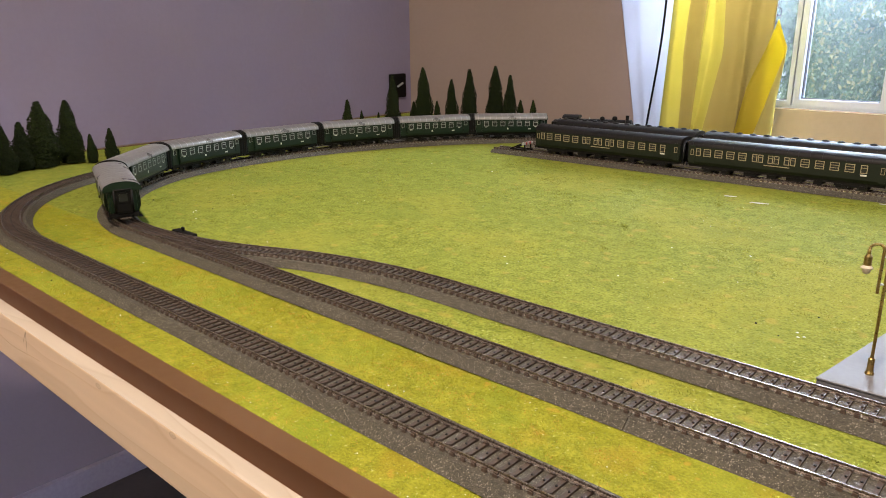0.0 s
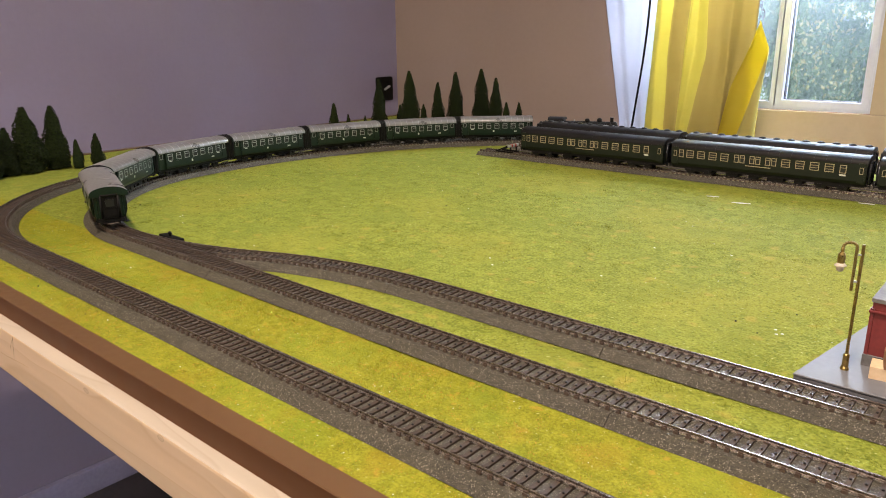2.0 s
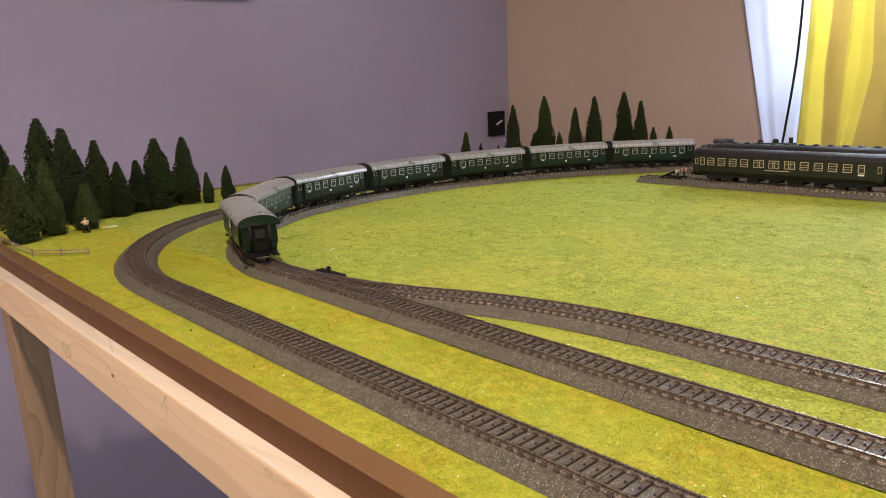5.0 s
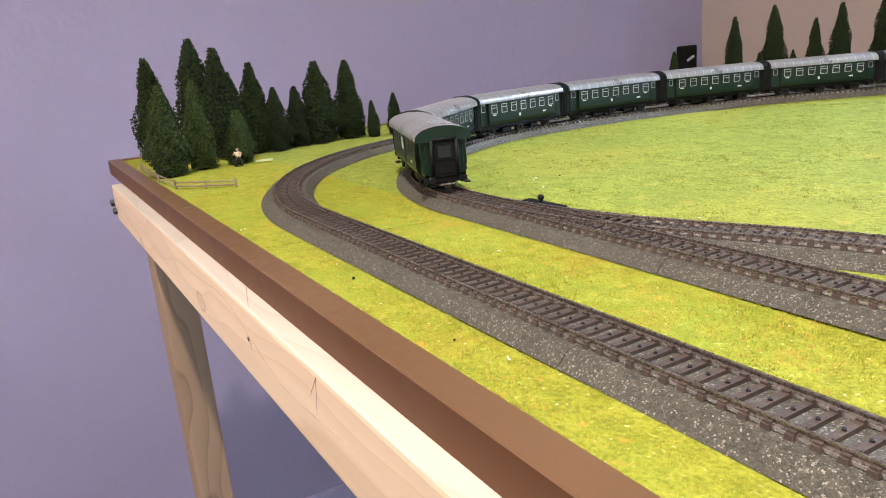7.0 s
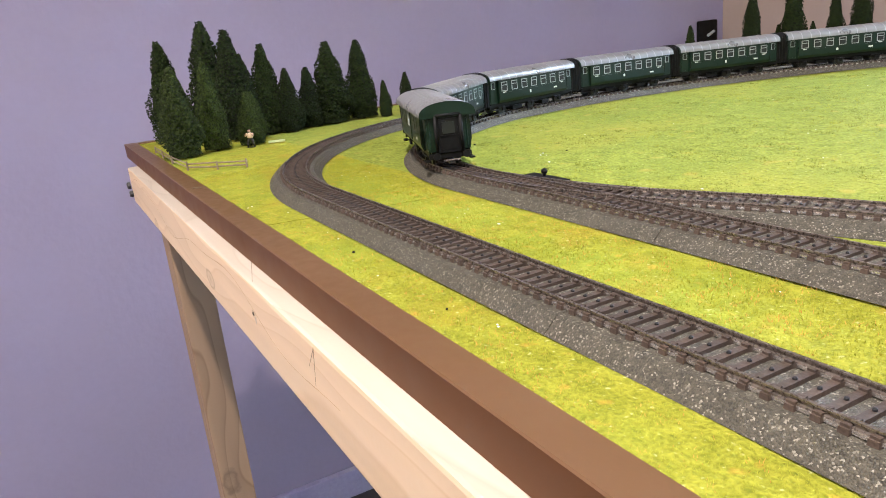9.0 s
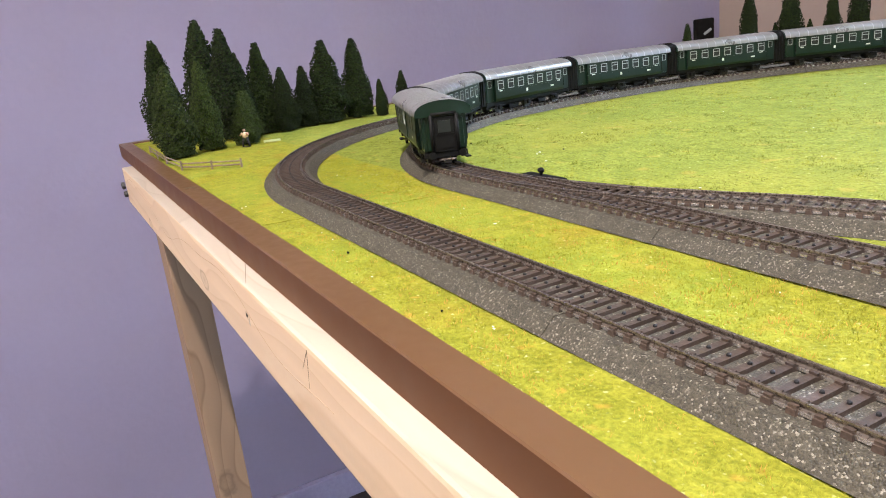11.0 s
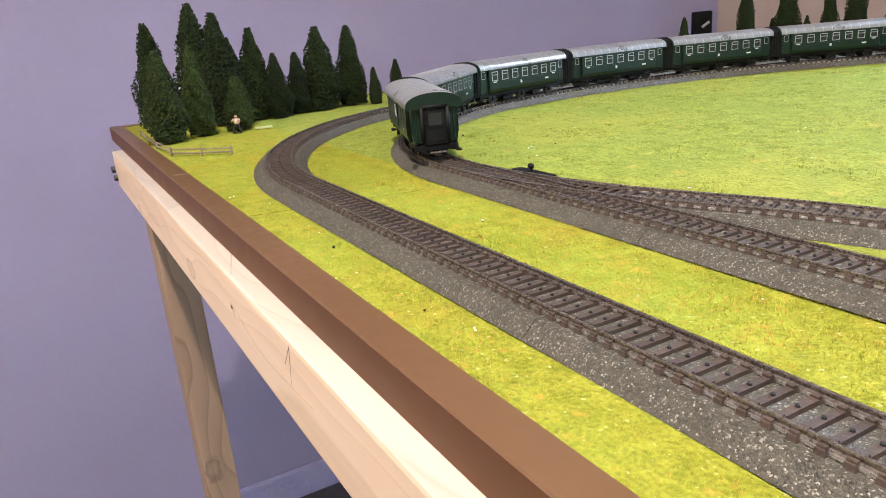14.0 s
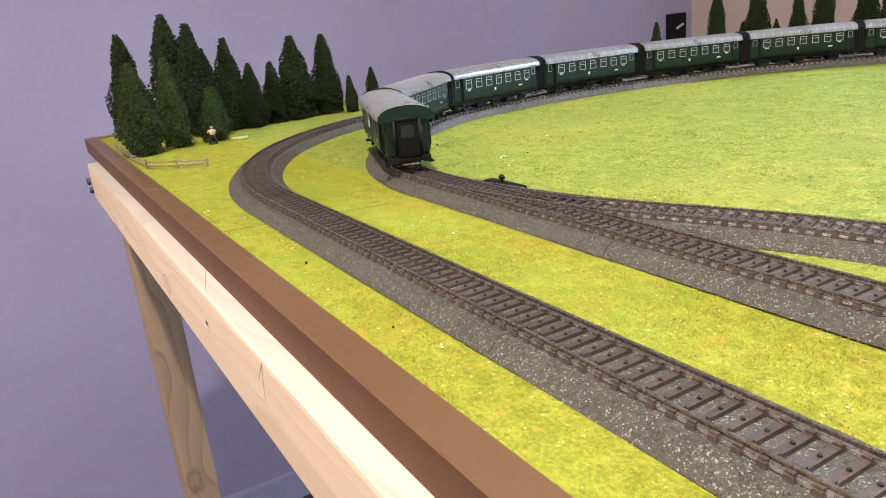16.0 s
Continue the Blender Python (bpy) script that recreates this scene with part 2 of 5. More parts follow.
M = {
    "grass": surface("grass_mat", (0.162, 0.168, 0.011), (0.296, 0.292, 0.028), 110, 0.9, bump=0.0012, fine=650, mix=0.55, shine=0.1, soft=0.10,
                     specks=[((0.24, 0.29, 0.03), 9, 0.52, 0.35), ((0.30, 0.205, 0.022), 26, 0.56, 0.38), ((0.165, 0.225, 0.018), 19, 0.55, 0.38), ((0.44, 0.26, 0.04), 130, 0.64, 0.5), ((0.52, 0.52, 0.24), 500, 0.68, 0.6), ((0.09, 0.11, 0.011), 430, 0.63, 0.4)]),
    "meadow": surface("meadow_mat", (0.138, 0.168, 0.018), (0.268, 0.304, 0.050), 70, 0.9, bump=0.0018, fine=480, mix=0.65, shine=0.1, soft=0.10,
                      specks=[((0.29, 0.28, 0.04), 5, 0.5, 0.4), ((0.17, 0.21, 0.03), 14, 0.55, 0.4), ((0.105, 0.135, 0.013), 150, 0.59, 0.45), ((0.48, 0.50, 0.22), 420, 0.68, 0.6), ((0.075, 0.10, 0.012), 340, 0.62, 0.55), ((0.42, 0.30, 0.07), 55, 0.64, 0.35)]),
    "blade": surface("grass_fibre", (0.25, 0.255, 0.020), (0.39, 0.38, 0.040), 60, 0.9, fine=700, mix=0.6, shine=0.1),
    "blade_deep": surface("grass_fibre_deep", (0.085, 0.105, 0.010), (0.20, 0.215, 0.024), 60, 0.9, fine=700, mix=0.6, shine=0.1),
    "blade_dry": surface("flower_fibre", (0.50, 0.22, 0.05), (0.60, 0.36, 0.06), 60, 0.9, fine=700),
    "ballast": gravel("ballast_grey", (0.020, 0.0170, 0.0115), (0.076, 0.0668, 0.0472), (0.42, 0.385, 0.31)),
    "sleeper": surface("sleeper_brown", (0.033, 0.0198, 0.0128), (0.060, 0.0385, 0.0260), 150, 0.7, bump=0.0002, fine=1200, spread=0.18),
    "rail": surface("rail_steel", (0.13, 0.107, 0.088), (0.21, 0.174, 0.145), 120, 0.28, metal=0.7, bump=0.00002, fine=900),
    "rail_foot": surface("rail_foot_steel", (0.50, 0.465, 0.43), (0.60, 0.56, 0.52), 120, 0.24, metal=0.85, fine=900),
    "stud": surface("contact_stud", (0.008, 0.008, 0.009), (0.018, 0.017, 0.018), 300, 0.6, shine=0.3),
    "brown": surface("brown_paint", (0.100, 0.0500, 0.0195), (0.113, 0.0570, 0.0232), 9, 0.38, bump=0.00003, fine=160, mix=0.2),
    "pine": knotty_wood("pine_beam", (0.45, 0.275, 0.135), (0.64, 0.475, 0.310),
                        [((0.456, -0.0257, -0.0440), 0.0075), ((0.573, -0.0257, -0.034), 0.0026), ((0.798, -0.0262, -0.021), 0.0022), ((0.894, -0.0262, -0.019), 0.0022), ((0.20, -0.0262, -0.052), 0.007)], "X", 48.0, 0.45),
    "pine_line": surface("pine_year_line", (0.36, 0.22, 0.11), (0.52, 0.35, 0.20), 60, 0.65, fine=500, mix=0.4),
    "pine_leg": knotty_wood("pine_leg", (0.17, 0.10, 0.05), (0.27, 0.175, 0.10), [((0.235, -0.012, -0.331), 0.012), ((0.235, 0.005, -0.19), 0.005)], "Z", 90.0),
    # greyer pine; on the beam's top it stands in for cooler light
    "pine_top": knotty_wood("pine_cool_tone", (0.34, 0.275, 0.20), (0.455, 0.39, 0.31), [], "X", 70.0, 0.6),
    # darker copy of the brown for the edge strip's shaded side
    "brown_shade": surface("brown_side_shade", (0.084, 0.033, 0.0105), (0.098, 0.039, 0.013), 9, 0.55, fine=60, mix=0.3, shine=0.2),
    "lilac": surface("lilac_wall", (0.258, 0.219, 0.302), (0.288, 0.245, 0.335), 1.6, 0.85, bump=0.0006, fine=70, mix=0.25),
    "tan": surface("tan_wall", (0.345, 0.262, 0.212), (0.382, 0.292, 0.236), 1.6, 0.85, bump=0.0006, fine=70, mix=0.25),
    # blue in this white stands in for daylight bloom on the window frame
    "white": surface("white_bloom_blue", (0.63, 0.69, 0.80), (0.71, 0.77, 0.88), 8, 0.35, bump=0.0001, fine=120, mix=0.3),
    "ceiling": surface("ceiling_white", (0.70, 0.69, 0.66), (0.78, 0.77, 0.74), 3, 0.9, bump=0.0004, fine=90),
    "floor": surface("dark_floor", (0.030, 0.026, 0.026), (0.058, 0.050, 0.048), 5, 0.5, fine=60),
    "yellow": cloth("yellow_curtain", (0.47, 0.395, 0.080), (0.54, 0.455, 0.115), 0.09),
    # tan copy of the yellow cloth for folds that look shaded
    "beige": cloth("curtain_fold_shade", (0.335, 0.250, 0.080), (0.395, 0.300, 0.100), 0.07),
    "bright_yellow": cloth("turned_yellow", (0.62, 0.50, 0.035), (0.70, 0.575, 0.06), 0.42),
    "pale_yellow": cloth("pale_yellow_lining", (0.72, 0.66, 0.28), (0.78, 0.73, 0.36), 0.62),
    "sheer": cloth("white_lining", (0.48, 0.49, 0.54), (0.54, 0.55, 0.60), 0.06),
    "coach_green": surface("coach_green", (0.0030, 0.012, 0.0062), (0.0046, 0.016, 0.0084), 60, 0.32, fine=500, shine=0.34, spread=0.06),
    "coach_dark": surface("express_green", (0.0055, 0.009, 0.005), (0.0085, 0.0135, 0.0075), 60, 0.42, fine=500, spread=0.06, shine=0.25),
    "rib": surface("roof_rib_silver", (0.33, 0.325, 0.32), (0.40, 0.39, 0.385), 12, 0.30, metal=0.45, fine=24),
    "roof": surface("roof_silver", (0.22, 0.214, 0.207), (0.27, 0.263, 0.256), 12, 0.30, metal=0.5, fine=24, mix=0.4, spread=0.04),
    "roof_dark": surface("roof_dark_grey", (0.006, 0.0055, 0.0055), (0.011, 0.010, 0.010), 30, 0.48, fine=300, mix=0.4, shine=0.2),
    "black": surface("black_plastic", (0.003, 0.003, 0.003), (0.007, 0.0066, 0.006), 90, 0.55, fine=600, shine=0.15),
    "rubber": surface("gloss_rubber", (0.010, 0.011, 0.013), (0.018, 0.019, 0.022), 90, 0.16, fine=600),
    "iron": surface("dark_iron", (0.014, 0.012, 0.011), (0.030, 0.027, 0.024), 120, 0.5, metal=0.3, fine=700),
    "pane": surface("dark_pane", (0.010, 0.012, 0.011), (0.018, 0.020, 0.018), 30, 0.3, fine=200, shine=0.3),
    "frame_white": surface("pale_frame", (0.30, 0.32, 0.30), (0.38, 0.40, 0.37), 60, 0.45, fine=500),
    # pale frames, darkened to how they look at a flat viewing angle
    "frame_dull": surface("dull_frame", (0.05, 0.06, 0.05), (0.08, 0.09, 0.075), 60, 0.5, fine=500),
    "frame_gold": surface("brass_frame", (0.32, 0.27, 0.16), (0.40, 0.34, 0.21), 60, 0.45, metal=0.3, fine=500),
    "letter": surface("pale_print", (0.55, 0.55, 0.48), (0.65, 0.65, 0.58), 60, 0.6, fine=500),
    "red": surface("loco_red", (0.25, 0.014, 0.010), (0.33, 0.022, 0.016), 60, 0.4, fine=500),
    "leaf": surface("conifer_green", (0.0042, 0.0072, 0.0010), (0.0135, 0.0215, 0.0030), 120, 0.85, fine=900, mix=0.5, spread=0.2, shine=0.2, island=0.65),
    "leaf_light": surface("conifer_fresh", (0.0085, 0.0145, 0.0015), (0.029, 0.043, 0.0055), 120, 0.75, fine=900, mix=0.5, spread=0.2, shine=0.2, island=0.65),
    "bark": surface("bark", (0.030, 0.020, 0.013), (0.060, 0.042, 0.028), 200, 0.9, fine=900),
    "rock": surface("grey_rock", (0.20, 0.18, 0.16), (0.36, 0.33, 0.30), 60, 0.85, bump=0.0008, fine=300, spread=0.15),
    "fence": surface("weathered_stick", (0.12, 0.085, 0.055), (0.22, 0.165, 0.11), 100, 0.8, fine=800, spread=0.15),
    "skin": surface("painted_skin", (0.45, 0.26, 0.18), (0.52, 0.31, 0.22), 100, 0.6, fine=500),
    "platform": surface("platform_grey", (0.115, 0.118, 0.128), (0.150, 0.153, 0.163), 20, 0.62, bump=0.00005, fine=260, mix=0.4),
    "brass": surface("brass", (0.26, 0.185, 0.065), (0.40, 0.285, 0.10), 200, 0.30, metal=0.95, fine=900),
    "kiosk": surface("oxide_red", (0.13, 0.016, 0.016), (0.19, 0.026, 0.025), 40, 0.5, fine=400),
    "stone": surface("grey_stone", (0.09, 0.088, 0.088), (0.15, 0.146, 0.145), 60, 0.7, fine=400),
    "cream": surface("cream_card", (0.60, 0.43, 0.26), (0.70, 0.52, 0.34), 60, 0.7, fine=400),
    "cream_white": surface("white_fleck", (0.60, 0.62, 0.55), (0.75, 0.76, 0.70), 300, 0.6, fine=900),
    "tanbox": surface("brown_crate", (0.22, 0.11, 0.055), (0.30, 0.16, 0.085), 60, 0.7, fine=400),
    "lamp_glass": surface("frosted_glass", (0.42, 0.36, 0.26), (0.52, 0.46, 0.35), 60, 0.2, fine=400),
    "pipe": surface("baseboard_paint", (0.30, 0.27, 0.40), (0.36, 0.33, 0.46), 10, 0.42, fine=100),
    "hedge": surface("hedge_leaf", (0.12, 0.24, 0.15), (0.24, 0.40, 0.22), 3, 0.6, fine=30, mix=0.5),
    "hedge_yellow": surface("hedge_leaf_yellow", (0.36, 0.43, 0.19), (0.50, 0.53, 0.26), 3, 0.6, fine=30, mix=0.5),
    "earth": surface("garden_ground", (0.05, 0.06, 0.03), (0.10, 0.10, 0.05), 2, 0.9, fine=20),
    "surround": surface("cream_surround", (0.50, 0.395, 0.245), (0.56, 0.445, 0.285), 4, 0.7, fine=90, mix=0.3),
    "shine": surface("clear_foil", (0.70, 0.70, 0.66), (0.80, 0.80, 0.76), 80, 0.15, fine=300),
}
glass = bpy.data.materials.new("window_glass")
glass.use_nodes = True
gb = glass.node_tree.nodes["Principled BSDF"]
gb.inputs["Transmission Weight"].default_value, gb.inputs["Roughness"].default_value, gb.inputs["IOR"].default_value = 1.0, 0.0, 1.01
# small pale translucent share stands in for the glare over the panes
haze, haze_mix = glass.node_tree.nodes.new("ShaderNodeBsdfTranslucent"), glass.node_tree.nodes.new("ShaderNodeMixShader")
haze.inputs[0].default_value, haze_mix.inputs[0].default_value = (0.8, 0.92, 0.95, 1), 0.045
glass.node_tree.links.new(gb.outputs[0], haze_mix.inputs[1])
glass.node_tree.links.new(haze.outputs[0], haze_mix.inputs[2])
glass.node_tree.links.new(haze_mix.outputs[0], glass.node_tree.nodes["Material Output"].inputs[0])
M["glass"] = glass

# ---- building helpers ----


def mesh_of(name, bm, material, smooth=False):
    me = bpy.data.meshes.new(name)
    bm.to_mesh(me)
    bm.free()
    if smooth:
        for p in me.polygons:
            p.use_smooth = True
    for mt in (material if isinstance(material, (list, tuple)) else [material]):
        me.materials.append(mt)
    return me


def part(name, bm, material, parent, label="", smooth=False, at=None):
    ob = new(name, mesh_of(name, bm, material, smooth))
    ob.parent = parent
    if at is not None:
        ob.matrix_basis = at
    if label:
        ob["label"] = label
    return ob


def share(name, me, parent, m):
    ob = new(name, me)
    ob.parent = parent
    ob.matrix_basis = m
    return ob


def rounded(ob):
    """Smooth shading with crisp corners."""
    for p in ob.data.polygons:
        p.use_smooth = True
    ob.data.set_sharp_from_angle(angle=radians(42))
    return ob


def thing(name, label, category, m=None, group="", kind=""):
    ob = new(name)
    ob.empty_display_size = 0.01
    if m is not None:
        ob.matrix_basis = m
    return tagged(ob, label, category, group, kind)


def solid(name, bm, material, label, category, m=None, group="", kind="", smooth=False):
    ob = new(name, mesh_of(name, bm, material, smooth))
    if m is not None:
        ob.matrix_basis = m
    return tagged(ob, label, category, group, kind)


def box(x0, x1, y0, y1, z0, z1, bevel=0.0, bm=None):
    b = bmesh.new()
    bmesh.ops.create_cube(b, size=1.0, matrix=Matrix.LocRotScale(((x0 + x1) / 2, (y0 + y1) / 2, (z0 + z1) / 2), None, (abs(x1 - x0), abs(y1 - y0), abs(z1 - z0))))
    if bevel:
        bmesh.ops.bevel(b, geom=b.edges[:], offset=bevel, segments=2, affect="EDGES", profile=0.7)
    return merge(bm, b) if bm is not None else b


def merge(bm, other):
    me = bpy.data.meshes.new("tmp")
    other.to_mesh(me)
    other.free()
    bm.from_mesh(me)
    bpy.data.meshes.remove(me)
    return bm


def tube(p, q, r, n=10, r2=None, bm=None, caps=True):
    p, q = Vector(p), Vector(q)
    d = q - p
    b = bmesh.new()
    bmesh.ops.create_cone(b, cap_ends=caps, segments=n, radius1=r, radius2=r if r2 is None else r2, depth=d.length,
                          matrix=Matrix.Translation((p + q) / 2) @ d.to_track_quat("Z", "Y").to_matrix().to_4x4())
    return merge(bm, b) if bm is not None else b


def ball(c, r, sub=2, scale=(1, 1, 1), bm=None):
    b = bmesh.new()
    bmesh.ops.create_icosphere(b, subdivisions=sub, radius=1, matrix=Matrix.LocRotScale(c, None, [r * s for s in scale]))
    return merge(bm, b) if bm is not None else b


def lathe(profile, n=20, m=None):
    """A turned body from (radius, height) pairs."""
    b = bmesh.new()
    rings = [[b.verts.new((r * math.cos(k * math.tau / n), r * math.sin(k * math.tau / n), z)) for k in range(n)] for r, z in profile]
    for lo, hi in zip(rings, rings[1:]):
        for k in range(n):
            b.faces.new((lo[k], lo[(k + 1) % n], hi[(k + 1) % n], hi[k]))
    b.faces.new(rings[0][::-1])
    b.faces.new(rings[-1])
    if m is not None:
        b.transform(m)
    return b


def prism(outline, x0, x1, bm=None):
    """A bar along x with the given (y, z) outline."""
    b = bmesh.new()
    a = [b.verts.new((x0, y, z)) for y, z in outline]
    c = [b.verts.new((x1, y, z)) for y, z in outline]
    n = len(outline)
    for k in range(n):
        b.faces.new((a[k], a[(k + 1) % n], c[(k + 1) % n], c[k]))
    b.faces.new(a[::-1])
    b.faces.new(c)
    bmesh.ops.recalc_face_normals(b, faces=b.faces)
    return merge(bm, b) if bm is not None else b


def ring_frame(w, h, t, d):
    """A rectangular frame in the xz plane, t wide and d deep, centred."""
    b = bmesh.new()
    box(-w / 2, w / 2, -d / 2, d / 2, h / 2 - t, h / 2, 0, b)
    box(-w / 2, w / 2, -d / 2, d / 2, -h / 2, -h / 2 + t, 0, b)
    box(-w / 2, -w / 2 + t, -d / 2, d / 2, -h / 2 + t, h / 2 - t, 0, b)
    box(w / 2 - t, w / 2, -d / 2, d / 2, -h / 2 + t, h / 2 - t, 0, b)
    return b


class Way:
    """A line of straights and arcs on the table. Heading in degrees; a right turn is positive."""

    def __init__(self, x, y, heading, pieces):
        self.pts, self.s = [(x, y, heading)], [0.0]
        for piece in pieces:
            length = piece[1] if piece[0] == "s" else abs(radians(piece[2]) * piece[1])
            turn = 0 if piece[0] == "s" else piece[2]
            n = max(2, int(length / 0.006))
            for _ in range(n):
                px, py, ph = self.pts[-1]
                mid = radians(ph - turn / n / 2)
                self.pts.append((px + math.cos(mid) * length / n, py + math.sin(mid) * length / n, ph - turn / n))
                self.s.append(self.s[-1] + length / n)
        self.arr, self.s = np.array(self.pts), np.array(self.s)
        self.length = float(self.s[-1])

    def at(self, s):
        return tuple(float(np.interp(s, self.s, self.arr[:, k])) for k in range(3))

    def mat(self, s, side=0.0, z=0.0):
        x, y, h = self.at(s)
        return Matrix.Translation((x, y, z)) @ Matrix.Rotation(radians(h), 4, "Z") @ Matrix.Translation((0, side, 0))

    def chord(self, s, gap, z):
        """The pose of a vehicle whose wheels stand at s - gap and s + gap."""
        a, b = self.at(s - gap), self.at(s + gap)
        return Matrix.Translation(((a[0] + b[0]) / 2, (a[1] + b[1]) / 2, z)) @ Matrix.Rotation(math.atan2(b[1] - a[1], b[0] - a[0]), 4, "Z")


def sweep(way, s0, s1, outline, step=0.012, bm=None):
    """A bar along the way between s0 and s1 with the (side, height) outline."""
    b = bmesh.new() if bm is None else bm
    n = max(1, int((s1 - s0) / step))
    last = None
    for k in range(n + 1):
        m = way.mat(s0 + (s1 - s0) * k / n)
        row = [b.verts.new(m @ Vector((0, y, z))) for y, z in outline]
        if last:
            for i in range(len(row)):
                j = (i + 1) % len(row)
                b.faces.new((last[i], row[i], row[j], last[j]))
        else:
            b.faces.new(row)
        last = row
    b.faces.new(last[::-1])
    return b

# ---- the room ----
WX, WY, FZ, CZ = -0.70, 1.80, -1.05, 1.45
EX, SY = 3.2, -2.0
W0, W1, WB, WT = 0.24, 0.880, 0.004, 1.12
solid("floor", box(WX - 0.12, EX + 0.12, SY - 0.12, WY + 0.12, FZ - 0.1, FZ), M["floor"], "dark floor of the hobby room", "floor", kind="structure")
solid("ceiling", box(WX - 0.12, EX + 0.12, SY - 0.12, WY + 0.12, CZ, CZ + 0.1), M["ceiling"], "plain white ceiling", "ceiling", kind="structure")
solid("wall_west", box(WX - 0.12, WX, SY - 0.12, WY + 0.12, FZ, CZ), M["lilac"], "lilac painted plaster wall behind the layout", "wall", kind="structure")
b = box(WX, W0, WY, WY + 0.12, FZ, CZ)
box(W1, 1.75, WY, WY + 0.12, FZ, CZ, 0, b)
box(1.75, 2.65, WY, WY + 0.12, 1.0, CZ, 0, b)
box(2.65, EX, WY, WY + 0.12, FZ, CZ, 0, b)
box(W0, W1, WY, WY + 0.12, FZ, WB, 0, b)
box(W0, W1, WY, WY + 0.12, WT, CZ, 0, b)
solid("wall_north", b, M["tan"], "tan painted wall with a window opening", "wall", kind="structure")
# the east and south walls are unseen, white only to bounce more light
solid("wall_east", box(EX, EX + 0.12, SY - 0.12, WY + 0.12, FZ, CZ), M["ceiling"], "plain white wall out of view, whitened to bounce light", "wall", kind="structure")
b = box(WX, 0.02, SY - 0.12, SY, FZ, CZ)
box(0.88, EX, SY - 0.12, SY, FZ, CZ, 0, b)
box(0.02, 0.88, SY - 0.12, SY, FZ, 0.22, 0, b)
box(0.02, 0.88, SY - 0.12, SY, 1.28, CZ, 0, b)
solid("wall_south", b, M["ceiling"], "plain white wall out of view with a window opening, whitened to bounce light", "wall", kind="structure")
# this window and its blind are unseen, added to house that light
back = thing("window_2", "white framed window with a drawn cream blind, out of view and assumed", "window", kind="structure")
part("window_frame", ring_frame(0.86, 1.06, 0.03, 0.06), M["white"], back, at=pose(0.45, SY - 0.06, 0.75))
part("blind", box(0.05, 0.85, SY - 0.064, SY - 0.058, 0.25, 1.25), M["surround"], back, "drawn cream cloth blind")
solid("baseboard", box(WX + 0.001, WX + 0.020, SY, WY, FZ, FZ + 0.078, 0.006), M["pipe"], "lilac-grey painted baseboard along the lilac wall", "baseboard", kind="structure")

# window: two white sashes, glass, inner board
win = thing("window_1", "white framed window with two sashes and clear panes", "window", kind="structure")
wy = WY + 0.045
part("window_frame", ring_frame(W1 - W0, WT - WB, 0.008, 0.06), M["white"], win, at=pose((W0 + W1) / 2, wy, (WB + WT) / 2))
for x0, x1 in ((W0 + 0.008, 0.654), (0.657, W1 - 0.008)):
    z0, z1 = WB + 0.008, WT - 0.008
    stile = 0.011 if x0 < 0.5 else 0.016
    sash = part("sash", ring_frame(x1 - x0, z1 - z0, stile, 0.045), M["white"], win, at=pose((x0 + x1) / 2, wy - 0.012, (z0 + z1) / 2))
    pane = part("pane", box(x0 - (x0 + x1) / 2 + 0.014, (x1 - x0) / 2 - 0.014, -0.002, 0.002, -(z1 - z0) / 2 + 0.014, (z1 - z0) / 2 - 0.014), M["glass"], sash)
    pane.visible_shadow = False
    part("seal", ring_frame(x1 - x0 - 2 * stile + 0.001, z1 - z0 - 2 * stile + 0.001, 0.0022, 0.012), M["stone"], sash, "grey rubber seal")
part("window_surround", box(0.40, 1.60, WY - 0.006, WY - 0.0005, -0.135, WB - 0.001, 0.001), M["surround"], win, "cream coloured panel below the panes")
part("window_surround", box(W1 + 0.001, 1.60, WY - 0.006, WY - 0.0005, WB, WT + 0.06, 0.001), M["surround"], win, "cream coloured panel beside the panes")
part("window_sill", box(W0 - 0.03, W1 + 0.03, WY - 0.075, WY + 0.012, -0.155, -0.137, 0.004), M["white"], win)

# door out of view, added around that assumed daylight
door = thing("door_1", "white framed glazed door out of view, added to carry daylight", "door", kind="structure")
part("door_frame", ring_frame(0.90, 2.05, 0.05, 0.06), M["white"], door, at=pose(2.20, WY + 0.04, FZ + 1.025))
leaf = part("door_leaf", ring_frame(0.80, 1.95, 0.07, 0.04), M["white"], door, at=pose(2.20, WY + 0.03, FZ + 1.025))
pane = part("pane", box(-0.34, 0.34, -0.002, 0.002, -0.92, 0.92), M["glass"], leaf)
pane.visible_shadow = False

# garden hedge outside
solid("ground", box(-6, 8, WY + 0.13, 14, -1.35, -1.25), M["earth"], "garden ground outside the window", "ground", kind="structure")
rnd = random.Random(5)
hedge = thing("hedge", "dense sunlit garden hedge with green and yellow leaves", "hedge", kind="stuff")
